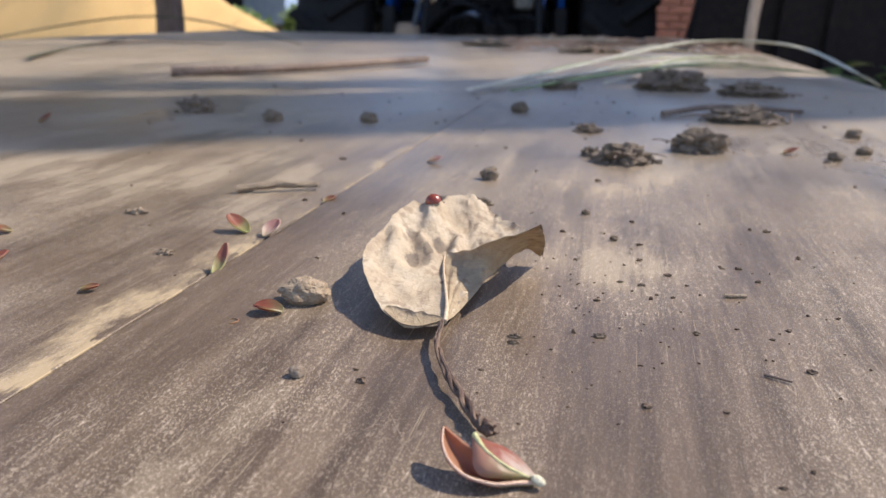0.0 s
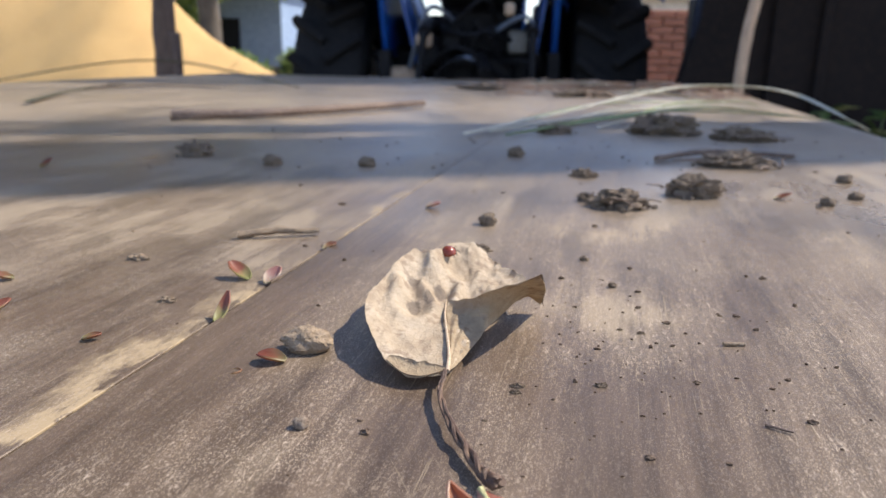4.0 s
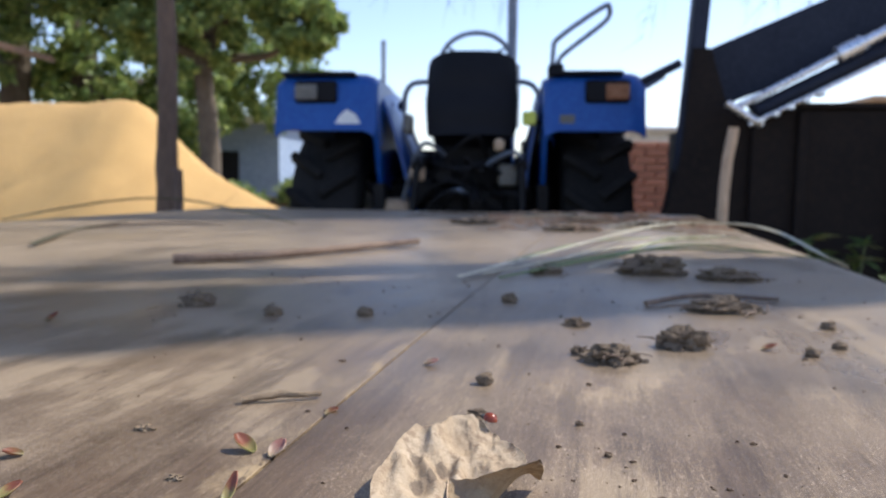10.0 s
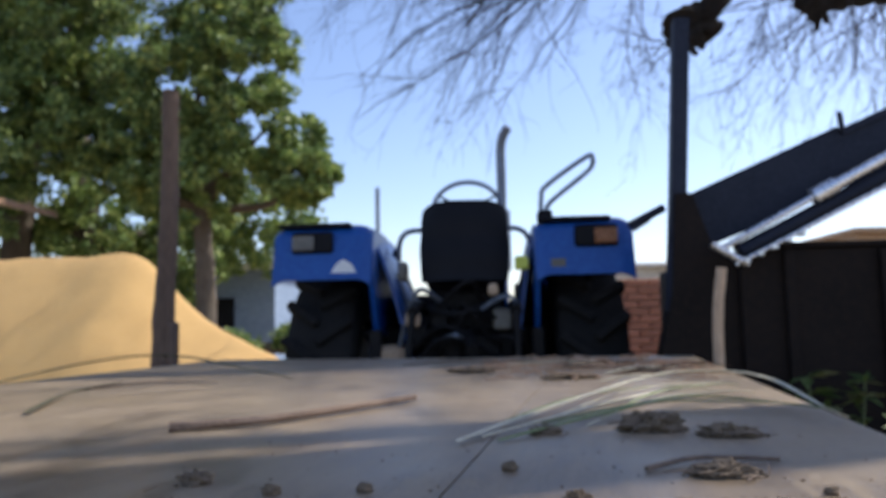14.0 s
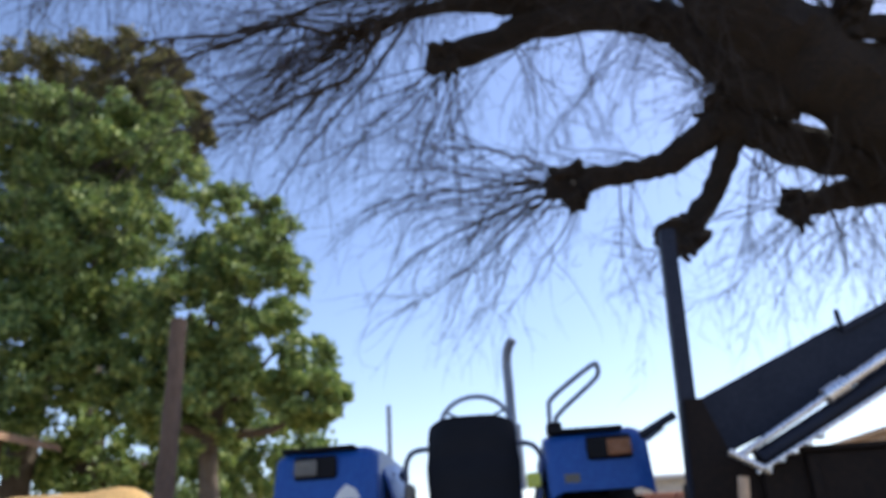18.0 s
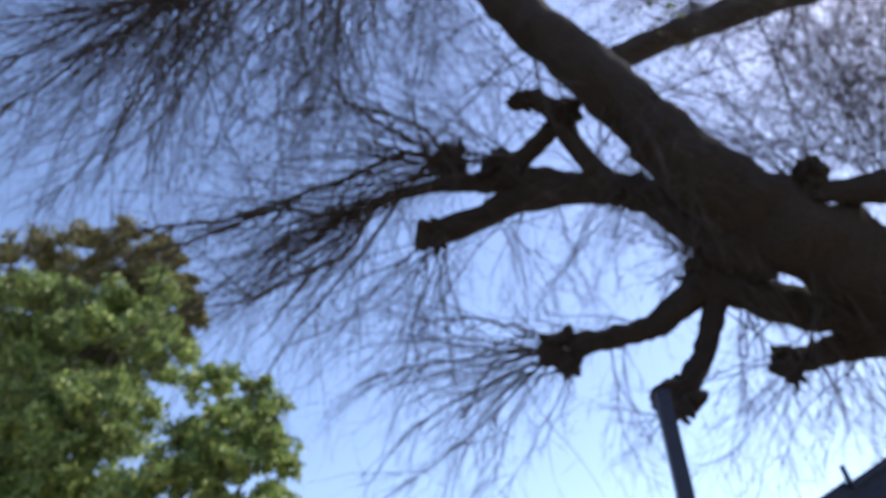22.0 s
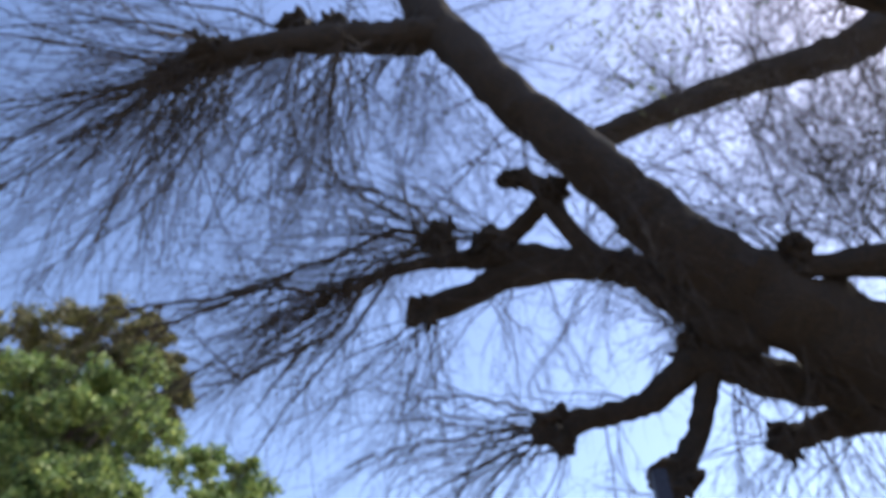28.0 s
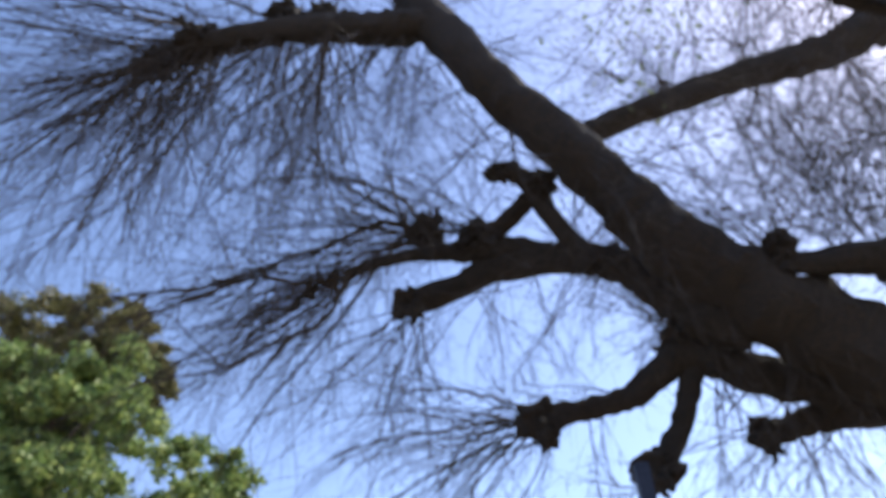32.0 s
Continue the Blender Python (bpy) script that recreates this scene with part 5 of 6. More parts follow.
def build_post():
    t = thing("wooden_post", "weathered dark wooden post with a short block", "post")
    part("post", Geo().tube(curve([(-1.535, 3.32, 0), (-1.527, 3.32, 0.9), (-1.508, 3.32, 1.5), (-1.513, 3.32, 2.12)], 24), lerps([0.054, 0.050, 0.043, 0.038], 24), 12, 0.18), M_POST, t)
    part("block", Geo().box(-1.505, -1.462, 3.28, 3.36, 0.0, 1.02, 0.012), M_POST, t)


build_post()


def build_far():
    t = thing("brick_wall", "red brick yard wall behind the tractor", "wall")
    rng = random.Random(5)
    me = Geo().box(-0.112, 0.112, -0.05, 0.05, -0.034, 0.034, 0.006).mesh("brick", M_BRICK, False)
    part("mortar_core", Geo().box(0.6, 3.4, 8.02, 8.14, 0, 1.42, 0.01), M_STAKE, t)
    for r in range(18):
        for c in range(12):
            ob = new("brick", me)
            ob.parent = t
            ob.location = (0.72 + 0.235 * c + (0.117 if r % 2 else 0), 8.0 + rng.uniform(-0.006, 0.006), 0.05 + r * 0.078)
    h = thing("house", "pale blue plastered house behind the trees", "house")
    part("wall", Geo().box(-9.5, -5.6, 18.0, 21.0, 0, 2.4, 0.02), M_BLUEWALL, h)
    part("roof", Geo().box(-9.8, -5.3, 17.7, 21.3, 2.4, 2.58, 0.02), M_WHITE, h)
    for x in (-8.6, -7.9, -6.9):
        part("window", Geo().box(x - 0.25, x + 0.25, 17.96, 18.02, 0.95, 1.7, 0.01), M_BLACK, h)
    s = thing("shed", "low shed with brown thatched roof", "shed")
    m = Matrix(((1, 0, 0, 0), (0, 0, -1, 12), (0, 1, 0, 0), (0, 0, 0, 1)))
    part("roof", Geo().prism([(-12.5, 4.4), (-7.65, 3.05), (-7.6, 2.93), (-12.5, 4.1)], 0, 3.0, m), M_THATCH, s)
    for x in (-12, -8.6):
        for y in (9.3, 11.7):
            part("pole", Geo().tube([(x, y, 0), (x, y, 3.25)], 0.09, 8), M_POST, s)
    h = thing("white_house", "pale plastered house far behind the brick wall", "house")
    part("wall", Geo().box(2.3, 3.9, 14.0, 17.0, 0, 1.95, 0.02), M_PALEWALL, h)
    part("roof", Geo().box(2.2, 4.0, 13.8, 17.2, 1.95, 2.03, 0.02), M_WHITE, h)
    part("window", Geo().box(2.75, 3.05, 13.97, 14.02, 1.3, 1.65, 0.01), M_BLACK, h)
    h = thing("beige_house", "beige plastered house beyond the dark bin", "house")
    part("wall", Geo().box(5.8, 10.5, 12.0, 15.0, 0, 2.27, 0.02), M_STAKE, h)
    part("roof", Geo().box(5.72, 10.6, 11.85, 15.2, 2.27, 2.36, 0.02), M_STAKE, h)
    p = thing("utility_pole", "thin dark pole beyond the tractor", "pole")
    part("pole", Geo().tube([(-3.6, 22, 0), (-3.6, 22, 5.2)], 0.07, 8), M_PIPE, p)


build_far()


def build_grass():
    rng = random.Random(21)
    g = Geo()
    for k in range(5200):
        if k < 2600:
            x, y = rng.uniform(-6.5, -1.7), rng.uniform(3.4, 4.9)
        elif k < 3800:
            x, y = rng.uniform(-8, 3), rng.uniform(8.5, 16)
        else:
            x, y = rng.uniform(0.75, 2.6), rng.uniform(1.4, 3.0)
        h, a = rng.uniform(0.08, 0.30), rng.uniform(0, 6.28)
        if k < 2600:
            h *= 1.5
        w = 0.008 + 0.01 * rng.random()
        dx, dy = math.cos(a) * w, math.sin(a) * w
        lx, ly = rng.uniform(-0.1, 0.1), rng.uniform(-0.1, 0.1)
        g.add([(x - dx, y - dy, -0.01), (x + dx, y + dy, -0.01), (x + lx * 0.5 + dx * 0.6, y + ly * 0.5 + dy * 0.6, h * 0.6), (x + lx, y + ly, h), (x + lx * 0.5 - dx * 0.6, y + ly * 0.5 - dy * 0.6, h * 0.6)], [(0, 1, 2, 3, 4)])
    single("grass", g, M_GRASS, "patchy short green and dry grass on the ground", "grass", kind="stuff")


build_grass()


def build_weeds():
    rng = random.Random(8)
    for k in range(14):
        x, y = rng.uniform(1.15, 2.1), rng.uniform(2.1, 2.95)
        t = thing("weed", "leafy green weed growing beside the dark bin", "weed", pose(x, y, 0, 0, 0, rng.uniform(0, 360)), "weeds beside the bin")
        h = rng.uniform(0.55, 0.82)
        line = curve([(0, 0, -0.02), (0.02, 0.01, h * 0.5), (0.05, -0.01, h)], 10)
        part("stem", Geo().tube(line, lerps([0.006, 0.003], 10), 6), M_GREENBLADE, t)
        g = Geo()
        for _ in range(46):
            p = line[rng.randint(3, 9)]
            a = Vector((rng.gauss(0, 1), rng.gauss(0, 1), rng.gauss(0.1, 0.5))).normalized()
            b = a.cross(Vector((0, 0, 1))).normalized()
            l = rng.uniform(0.05, 0.12)
            g.add([p, p + a * l * 0.5 + b * l * 0.22, p + a * l + Vector((0, 0, -l * 0.2)), p + a * l * 0.5 - b * l * 0.22], [(0, 1, 2, 3)])
        part("foliage", g, M_GRASS, t, "", False)


build_weeds()


# ---- the bare pollarded tree overhead ----
CORNER = Vector((0.045, 0.02, 0.95))
GROW = Matrix.Translation(CORNER) @ Matrix.Scale(1.75, 4) @ Matrix.Translation(-CORNER)
GROW_FAR = Matrix.Translation(CORNER) @ Matrix.Scale(2.9, 4) @ Matrix.Translation(-CORNER)


def build_bare_tree():
    t = thing("bare_tree", "old pollarded bare tree with leaning dark limbs and thin shoots", "tree")
    rng = random.Random(7)
    built, behind = [], []

    def limb(name, pts, radii, n=30, sides=12):
        line = curve(pts, n)
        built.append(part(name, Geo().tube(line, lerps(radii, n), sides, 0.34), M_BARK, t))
        return line

    limb("trunk", [(3.25, 3.55, 0.37), (3.15, 3.45, 0.80), (2.87, 3.27, 1.5), (2.45, 3.1, 2.15), (1.926, 2.9, 2.53)], [0.31, 0.28, 0.265, 0.25, 0.21], 40, 22)
    main = limb("limb", [(2.2, 3.0, 2.35), (1.926, 2.9, 2.53), (1.687, 2.8, 2.705), (1.423, 2.7, 2.876), (1.165, 2.6, 3.087), (0.991, 2.5, 3.35), (0.786, 2.4, 3.607), (0.553, 2.3, 3.944), (0.322, 2.22, 4.39), (0.141, 2.2, 4.97), (0.0, 2.15, 5.6)], [0.22, 0.21, 0.20, 0.185, 0.17, 0.145, 0.13, 0.125, 0.12, 0.12, 0.09], 60, 16)
    second = limb("limb", [(1.45, 2.8, 2.72), (1.287, 2.85, 2.80), (1.138, 2.85, 2.983), (1.023, 2.85, 3.151), (0.85, 2.87, 3.28), (0.667, 2.9, 3.342), (0.375, 3.0, 3.406), (0.15, 3.01, 3.33), (-0.074, 3.02, 3.275)], [0.12, 0.12, 0.105, 0.095, 0.09, 0.085, 0.08, 0.075, 0.07], 44, 14)
    limb("limb", [(0.667, 2.9, 3.36), (0.5, 2.93, 3.46), (0.3, 2.95, 3.50), (0.1, 2.98, 3.56), (-0.104, 3.0, 3.585), (-0.425, 3.0, 3.525)], [0.07, 0.075, 0.06, 0.05, 0.038, 0.022], 30, 10)
    limb("limb", [(0.84, 2.83, 3.2), (0.711, 2.75, 3.431), (0.61, 2.65, 3.646), (0.52, 2.6, 3.72), (0.445, 2.6, 3.728)], [0.06, 0.055, 0.052, 0.055, 0.045], 22, 10)
    limb("limb", [(0.60, 2.7, 3.62), (0.55, 2.78, 3.62), (0.42, 2.86, 3.56), (0.30, 2.92, 3.52)], [0.05, 0.05, 0.05, 0.05], 16, 10)
    top = limb("limb", [(0.24, 2.21, 4.62), (0.104, 2.2, 4.585), (-0.13, 2.22, 4.66), (-0.374, 2.25, 4.783), (-0.798, 2.3, 4.90), (-1.15, 2.38, 4.99), (-1.427, 2.4, 4.89)], [0.11, 0.10, 0.095, 0.09, 0.075, 0.085, 0.06], 36, 12)
    lower = limb("limb", [(2.35, 3.15, 2.30), (2.041, 3.1, 2.436), (1.8, 3.08, 2.50), (1.554, 3.05, 2.552), (1.293, 3.0, 2.66), (1.094, 2.98, 2.715)], [0.15, 0.13, 0.12, 0.10, 0.085, 0.08], 30, 14)
    sb = limb("limb", [(1.16, 2.98, 2.72), (1.03, 3.02, 2.655), (0.91, 3.1, 2.60), (0.8, 3.15, 2.60), (0.672, 3.2, 2.607), (0.50, 3.2, 2.60)], [0.075, 0.07, 0.06, 0.055, 0.055, 0.06], 26, 12)
    limb("limb", [(1.2, 3.0, 2.67), (1.13, 3.05, 2.52), (1.065, 3.1, 2.40), (0.98, 3.14, 2.30), (0.90, 3.17, 2.21)], [0.06, 0.055, 0.05, 0.058, 0.04], 22, 10)
    limb("limb", [(2.3, 3.15, 2.3), (2.012, 3.1, 2.37), (1.737, 3.2, 2.396), (1.60, 3.22, 2.38), (1.50, 3.23, 2.375)], [0.11, 0.09, 0.07, 0.06, 0.055], 22, 10)
    arm = limb("limb", [(0.80, 2.4, 3.64), (0.911, 2.4, 3.702), (1.318, 2.3, 3.75), (1.76, 2.25, 3.807), (2.201, 2.2, 3.864), (2.578, 2.2, 4.027), (2.98, 2.4, 3.95)], [0.05, 0.065, 0.068, 0.075, 0.09, 0.12, 0.15], 40, 12)
    behind.append(built[-1])
    limb("limb", [(3.3, 3.4, 0.62), (3.2, 3.2, 2.0), (3.1, 2.9, 3.0), (3.0, 2.5, 3.8), (2.75, 2.25, 4.35), (2.2, 2.1, 4.75), (1.8, 2.0, 4.95)], [0.16, 0.12, 0.09, 0.07, 0.05, 0.04, 0.035], 44, 14)
    behind.append(built[-1])
    limb("limb", [(2.5, 2.9, 2.5), (2.2, 2.7, 2.80), (2.0, 2.62, 2.86), (1.755, 2.6, 2.85), (1.60, 2.6, 2.88)], [0.16, 0.11, 0.08, 0.065, 0.05], 20, 10)
    # knots where shoots have been cut back year after year
    knots = [((-0.09, 3.02, 3.27), 0.075), ((0.03, 2.99, 3.74), 0.085), ((0.315, 2.92, 3.56), 0.095), ((0.46, 3.2, 2.59), 0.085), ((0.475, 3.2, 2.50), 0.05), ((-1.43, 2.4, 4.90), 0.10), ((-1.2, 2.38, 5.02), 0.11), ((-0.62, 2.28, 5.02), 0.10), ((-0.40, 2.25, 4.92), 0.08), ((0.90, 3.16, 2.24), 0.085), ((1.50, 3.23, 2.37), 0.075), ((1.17, 2.95, 2.76), 0.08), ((0.44, 2.6, 3.72), 0.05), ((1.60, 2.6, 2.89), 0.07), ((0.66, 2.62, 3.63), 0.065), ((1.62, 2.55, 2.95), 0.06)]
    for k, (c, r) in enumerate(knots):
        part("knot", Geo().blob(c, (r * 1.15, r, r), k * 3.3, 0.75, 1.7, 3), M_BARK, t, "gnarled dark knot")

    for k, (c, r) in enumerate(knots):
        g = Geo()
        for _ in range(9):
            d = Vector((rng.gauss(-0.35, 0.8), rng.gauss(0, 0.6), rng.gauss(0, 0.8))).normalized()
            p = Vector(c) + d * r * 0.6
            e = d + Vector((rng.gauss(0, 0.4), rng.gauss(0, 0.3), rng.gauss(0, 0.4)))
            l = r * rng.uniform(0.6, 1.3)
            g.tube(curve([p, p + d * l * 0.5, p + d * l * 0.5 + e.normalized() * l * 0.5], 6), lerps([r * 0.24, r * 0.2, r * 0.13], 6), 6, 0.3)
        part("burr", g, M_BARK, t, "burr of short stubs on a knot")

    # shoots: thin, long, arching, each with side twigs
    def shoot(g, p, d, length, r, depth=0, droop=0.2, sway=0.7):
        n = (10, 6, 4)[depth]
        pts = [Vector(p)]
        d = d.normalized()
        bend = Vector((rng.uniform(-1, 1), rng.uniform(-0.6, 0.6), rng.uniform(-1, 1))) * sway
        turn = rng.uniform(0.3, 0.8)
        for i in range(n):
            d = (d + bend * (1.3 / n) * (1 if i < n * turn else -0.9) + Vector((rng.gauss(0, 0.09), rng.gauss(0, 0.06), rng.gauss(0, 0.09) - droop / n))).normalized()
            pts.append(pts[-1] + d * (length / n))
        g.tube(pts, [r * 1.1 * (1 - 0.75 * i / n) for i in range(n + 1)], (5, 4, 3)[depth], 0, False)
        if depth < 2:
            for _ in range((rng.randint(8, 12), rng.randint(2, 4))[depth]):
                i = rng.randint(1, n - 1)
                b = (pts[i + 1] - pts[i]).normalized()
                e = b + Vector((rng.uniform(-0.8, 0.8), rng.uniform(-0.7, 0.7), rng.uniform(-0.9, 0.7)))
                shoot(g, pts[i].lerp(pts[i + 1], rng.random()), e, length * rng.uniform(0.25, 0.55), max(0.0011, r * 0.5 * (1 - 0.6 * i / n)), depth + 1, droop * 1.5, sway)

    # starting place, main direction, how many, length, thickness
    left = Vector((-1, 0.05, 0.05))
    tufts = [((-0.09, 3.02, 3.27), (-0.6, 0.1, -0.75), 9, 0.7, 0.006), ((-0.02, 3.0, 3.74), (-1, 0.1, 0.15), 18, 1.25, 0.009), ((-0.3, 3.0, 3.55), (-1, 0.1, 0.0), 12, 1.3, 0.010), ((-0.42, 3.0, 3.52), (-1, 0.1, -0.25), 7, 1.0, 0.010),
             ((0.3, 2.9, 3.62), (-0.75, 0.0, 0.75), 16, 0.9, 0.007), ((0.44, 2.6, 3.75), (-0.4, 0, 0.9), 8, 0.6, 0.005), ((0.45, 3.2, 2.58), (-1, 0.1, 0.05), 10, 0.8, 0.007), ((0.46, 3.2, 2.52), (-0.9, 0.1, -0.2), 4, 0.6, 0.006),
             ((-1.43, 2.4, 4.88), (-1, 0.25, -0.35), 24, 1.5, 0.009), ((-1.15, 2.38, 4.98), (-0.7, 0.25, -0.75), 16, 1.3, 0.009), ((-0.62, 2.28, 4.9), (-0.55, 0.3, -0.85), 18, 1.3, 0.008), ((-0.35, 2.25, 4.75), (-0.25, 0.3, -1), 14, 1.2, 0.008), ((0.0, 2.2, 4.6), (0.0, 0.3, -1), 8, 0.9, 0.006),
             ((-1.1, 2.38, 5.1), (-1.0, 0.1, 0.25), 20, 1.4, 0.009), ((0.90, 3.16, 2.22), (-0.3, 0.1, -0.4), 4, 0.35, 0.004), ((1.50, 3.23, 2.36), (-0.8, 0.1, -0.2), 7, 0.45, 0.005), ((1.75, 3.2, 2.33), (-0.2, 0.1, -1), 5, 0.4, 0.005),
             ((1.17, 2.95, 2.8), (-0.5, 0.1, 0.6), 12, 0.6, 0.005), ((1.60, 2.6, 2.92), (-0.35, -0.1, 0.9), 20, 0.9, 0.0040), ((1.9, 2.6, 2.95), (0.1, -0.1, 1), 20, 0.9, 0.0042), ((2.1, 2.6, 2.9), (0.3, 0, 0.9), 18, 1.0, 0.0045), ((1.8, 2.25, 3.85), (-0.1, 0.2, 0.9), 9, 0.7, 0.005), ((1.3, 2.3, 3.78), (-0.2, 0.1, 0.9), 8, 0.6, 0.005),
             ((2.2, 2.2, 3.8), (0.1, 0.3, -0.8), 7, 0.8, 0.0036), ((1.8, 2.0, 4.9), (-0.6, 0.3, -0.3), 18, 1.1, 0.0045), ((2.2, 2.1, 4.7), (-0.3, 0.3, -0.7), 12, 0.9, 0.004), ((1.4, 2.5, 4.2), (0.3, 0.0, -0.3), 6, 0.9, 0.005), ((2.4, 2.5, 3.5), (-1, 0.05, 0.05), 8, 0.8, 0.0035), ((2.5, 2.6, 3.1), (-1, 0.0, 0.25), 14, 0.9, 0.005), ((2.4, 2.3, 3.2), (-0.9, 0.0, 0.6), 10, 0.7, 0.0045)]
    for p, d, k, l, r in tufts:
        g = Geo()
        d = Vector(d).normalized()
        for _ in range(int(k * 1.32)):
            e = d + Vector((rng.gauss(0, 0.42), rng.gauss(0, 0.30), rng.gauss(0, 0.42)))
            q = Vector(p) + Vector((rng.uniform(-0.06, 0.06), rng.uniform(-0.05, 0.05), rng.uniform(-0.06, 0.06)))
            shoot(g, q, e, l * rng.uniform(0.6, 1.7), r * 0.70 * rng.uniform(0.45, 1.3), 0, 0.15)
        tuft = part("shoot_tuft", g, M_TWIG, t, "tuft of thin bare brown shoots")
        if p[0] > 1.0 and p[2] > 3.3:
            behind.append(tuft)
    for line, k in ((second, 30), (lower, 14), (sb, 7), (arm, 18), (top, 50), (main, 44)):
        g = Geo()
        for _ in range(k):
            p = rng.choice(line[3:])
            shoot(g, p, Vector((rng.uniform(-0.9, 0.5), rng.uniform(-0.3, 0.6), rng.uniform(-1, 0.5))), rng.uniform(0.4, 1.0), 0.0045, 0, 0.4)
        spray = part("shoot_spray", g, M_TWIG, t, "thin bare brown shoots along a limb")
        if line is arm:
            behind.append(spray)
    # long arching shoots
    for pts, r in (([(-0.05, 3.0, 3.78), (-0.23, 3.0, 3.87), (-0.5, 3.0, 3.76), (-0.82, 3.0, 3.67), (-1.17, 3.02, 3.59), (-1.59, 3.05, 3.62), (-2.17, 3.1, 3.74)], 0.017),
                   ([(-0.40, 3.0, 3.51), (-0.66, 3.0, 3.49), (-0.93, 3.0, 3.59), (-1.25, 3.0, 3.5), (-1.51, 3.0, 3.43), (-1.73, 3.0, 3.44)], 0.015),
                   ([(-0.42, 3.0, 3.52), (-0.52, 3.0, 3.28), (-0.69, 3.0, 3.16), (-0.89, 3.0, 3.1), (-1.07, 3.0, 3.01), (-1.34, 3.0, 3.01)], 0.014),
                   ([(0.02, 2.98, 3.8), (-0.09, 3.0, 4.04), (-0.25, 3.0, 4.18), (-0.46, 3.0, 4.3), (-0.79, 3.0, 4.38), (-1.15, 3.0, 4.35)], 0.013),
                   ([(-1.42, 2.4, 4.90), (-1.53, 2.4, 4.79), (-1.73, 2.4, 4.55), (-1.91, 2.4, 4.4), (-2.09, 2.4, 4.18), (-2.25, 2.4, 4.07), (-2.5, 2.4, 3.8)], 0.015),
                   ([(-1.42, 2.4, 4.95), (-1.54, 2.4, 5.03), (-1.87, 2.4, 5.28), (-2.15, 2.4, 5.43), (-2.76, 2.4, 5.76), (-3.26, 2.4, 5.84)], 0.015),
                   ([(-0.62, 2.3, 5.02), (-0.77, 2.35, 5.17), (-1.11, 2.35, 5.5), (-1.42, 2.35, 5.68), (-1.99, 2.35, 6.01), (-2.61, 2.35, 6.2)], 0.013),
                   ([(-1.30, 2.4, 4.92), (-1.40, 2.4, 4.62), (-1.5, 2.4, 4.34), (-1.55, 2.4, 3.93), (-1.61, 2.4, 3.69), (-1.63, 2.4, 3.38)], 0.011),
                   ([(-1.03, 2.38, 4.97), (-1.12, 2.4, 4.46), (-1.24, 2.4, 4.13), (-1.37, 2.4, 3.81), (-1.53, 2.4, 3.58)], 0.010),
                   ([(-0.5, 2.28, 4.80), (-0.52, 2.3, 4.33), (-0.53, 2.3, 3.98), (-0.55, 2.3, 3.72)], 0.007),
                   ([(-0.3, 2.25, 4.74), (-0.25, 2.3, 4.21), (-0.25, 2.3, 3.78)], 0.007),
                   ([(0.45, 3.2, 2.59), (0.26, 3.2, 2.62), (-0.02, 3.2, 2.61), (-0.28, 3.2, 2.61), (-0.57, 3.2, 2.56)], 0.010),
                   ([(0.45, 3.2, 2.59), (0.35, 3.2, 2.68), (0.14, 3.2, 2.8), (-0.09, 3.2, 2.85), (-0.32, 3.2, 2.85)], 0.009),
                   ([(0.45, 3.2, 2.57), (0.16, 3.2, 2.49), (-0.13, 3.2, 2.38), (-0.36, 3.2, 2.26)], 0.009)):
        line = curve(pts, 24)
        g = Geo().tube([p + Vector((rng.gauss(0, 0.006), 0, rng.gauss(0, 0.006))) for p in line], lerps([r, r * 0.8, r * 0.55, r * 0.2], 24), 6, 0.15)
        for _ in range(16):
            i = rng.randint(3, 22)
            d = (line[i + 1] - line[i]).normalized() if i < 23 else left
            shoot(g, line[i], d + Vector((rng.uniform(-0.6, 0.5), rng.uniform(-0.6, 0.6), rng.uniform(-0.9, 0.6))), rng.uniform(0.2, 0.65), r * 0.35, 1, 0.3)
        part("long_shoot", g, M_TWIG, t, "long arching bare shoot with side twigs")
    # a few young leaves high up
    g = Geo()
    for _ in range(900):
        c = rng.choice(((1.75, 2.05, 4.75), (1.35, 2.3, 4.35), (2.1, 2.1, 4.6), (1.2, 2.3, 4.0), (1.5, 2.1, 5.0)))
        p = Vector(c) + Vector((rng.gauss(0, 0.22), rng.gauss(0, 0.2), rng.gauss(0, 0.2)))
        a, b = Vector((rng.gauss(0, 1), rng.gauss(0, 1), rng.gauss(0, 1))).normalized(), Vector((rng.gauss(0, 1), rng.gauss(0, 1), rng.gauss(0, 1))).normalized()
        s = rng.uniform(0.012, 0.03)
        g.add([p, p + a * s + b * s * 0.4, p + a * s * 2, p + a * s - b * s * 0.4], [(0, 1, 2, 3)])
    behind.append(part("young_foliage", g, M_SPRIG, t, "sparse small young green leaves"))
    # the tree stands well behind the loader: all of the above, drawn out from the yard's corner
    for ob in t.children:
        ob.data.transform(GROW_FAR if ob in behind else GROW)
    # unseen limb and fork, added between the sun and the boards to shade them
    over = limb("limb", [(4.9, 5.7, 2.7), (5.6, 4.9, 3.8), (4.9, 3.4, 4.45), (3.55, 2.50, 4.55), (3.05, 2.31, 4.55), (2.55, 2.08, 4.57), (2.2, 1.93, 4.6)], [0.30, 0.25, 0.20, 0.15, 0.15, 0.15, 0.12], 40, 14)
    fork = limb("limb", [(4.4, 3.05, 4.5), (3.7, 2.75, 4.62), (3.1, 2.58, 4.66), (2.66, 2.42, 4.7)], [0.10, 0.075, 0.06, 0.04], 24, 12)
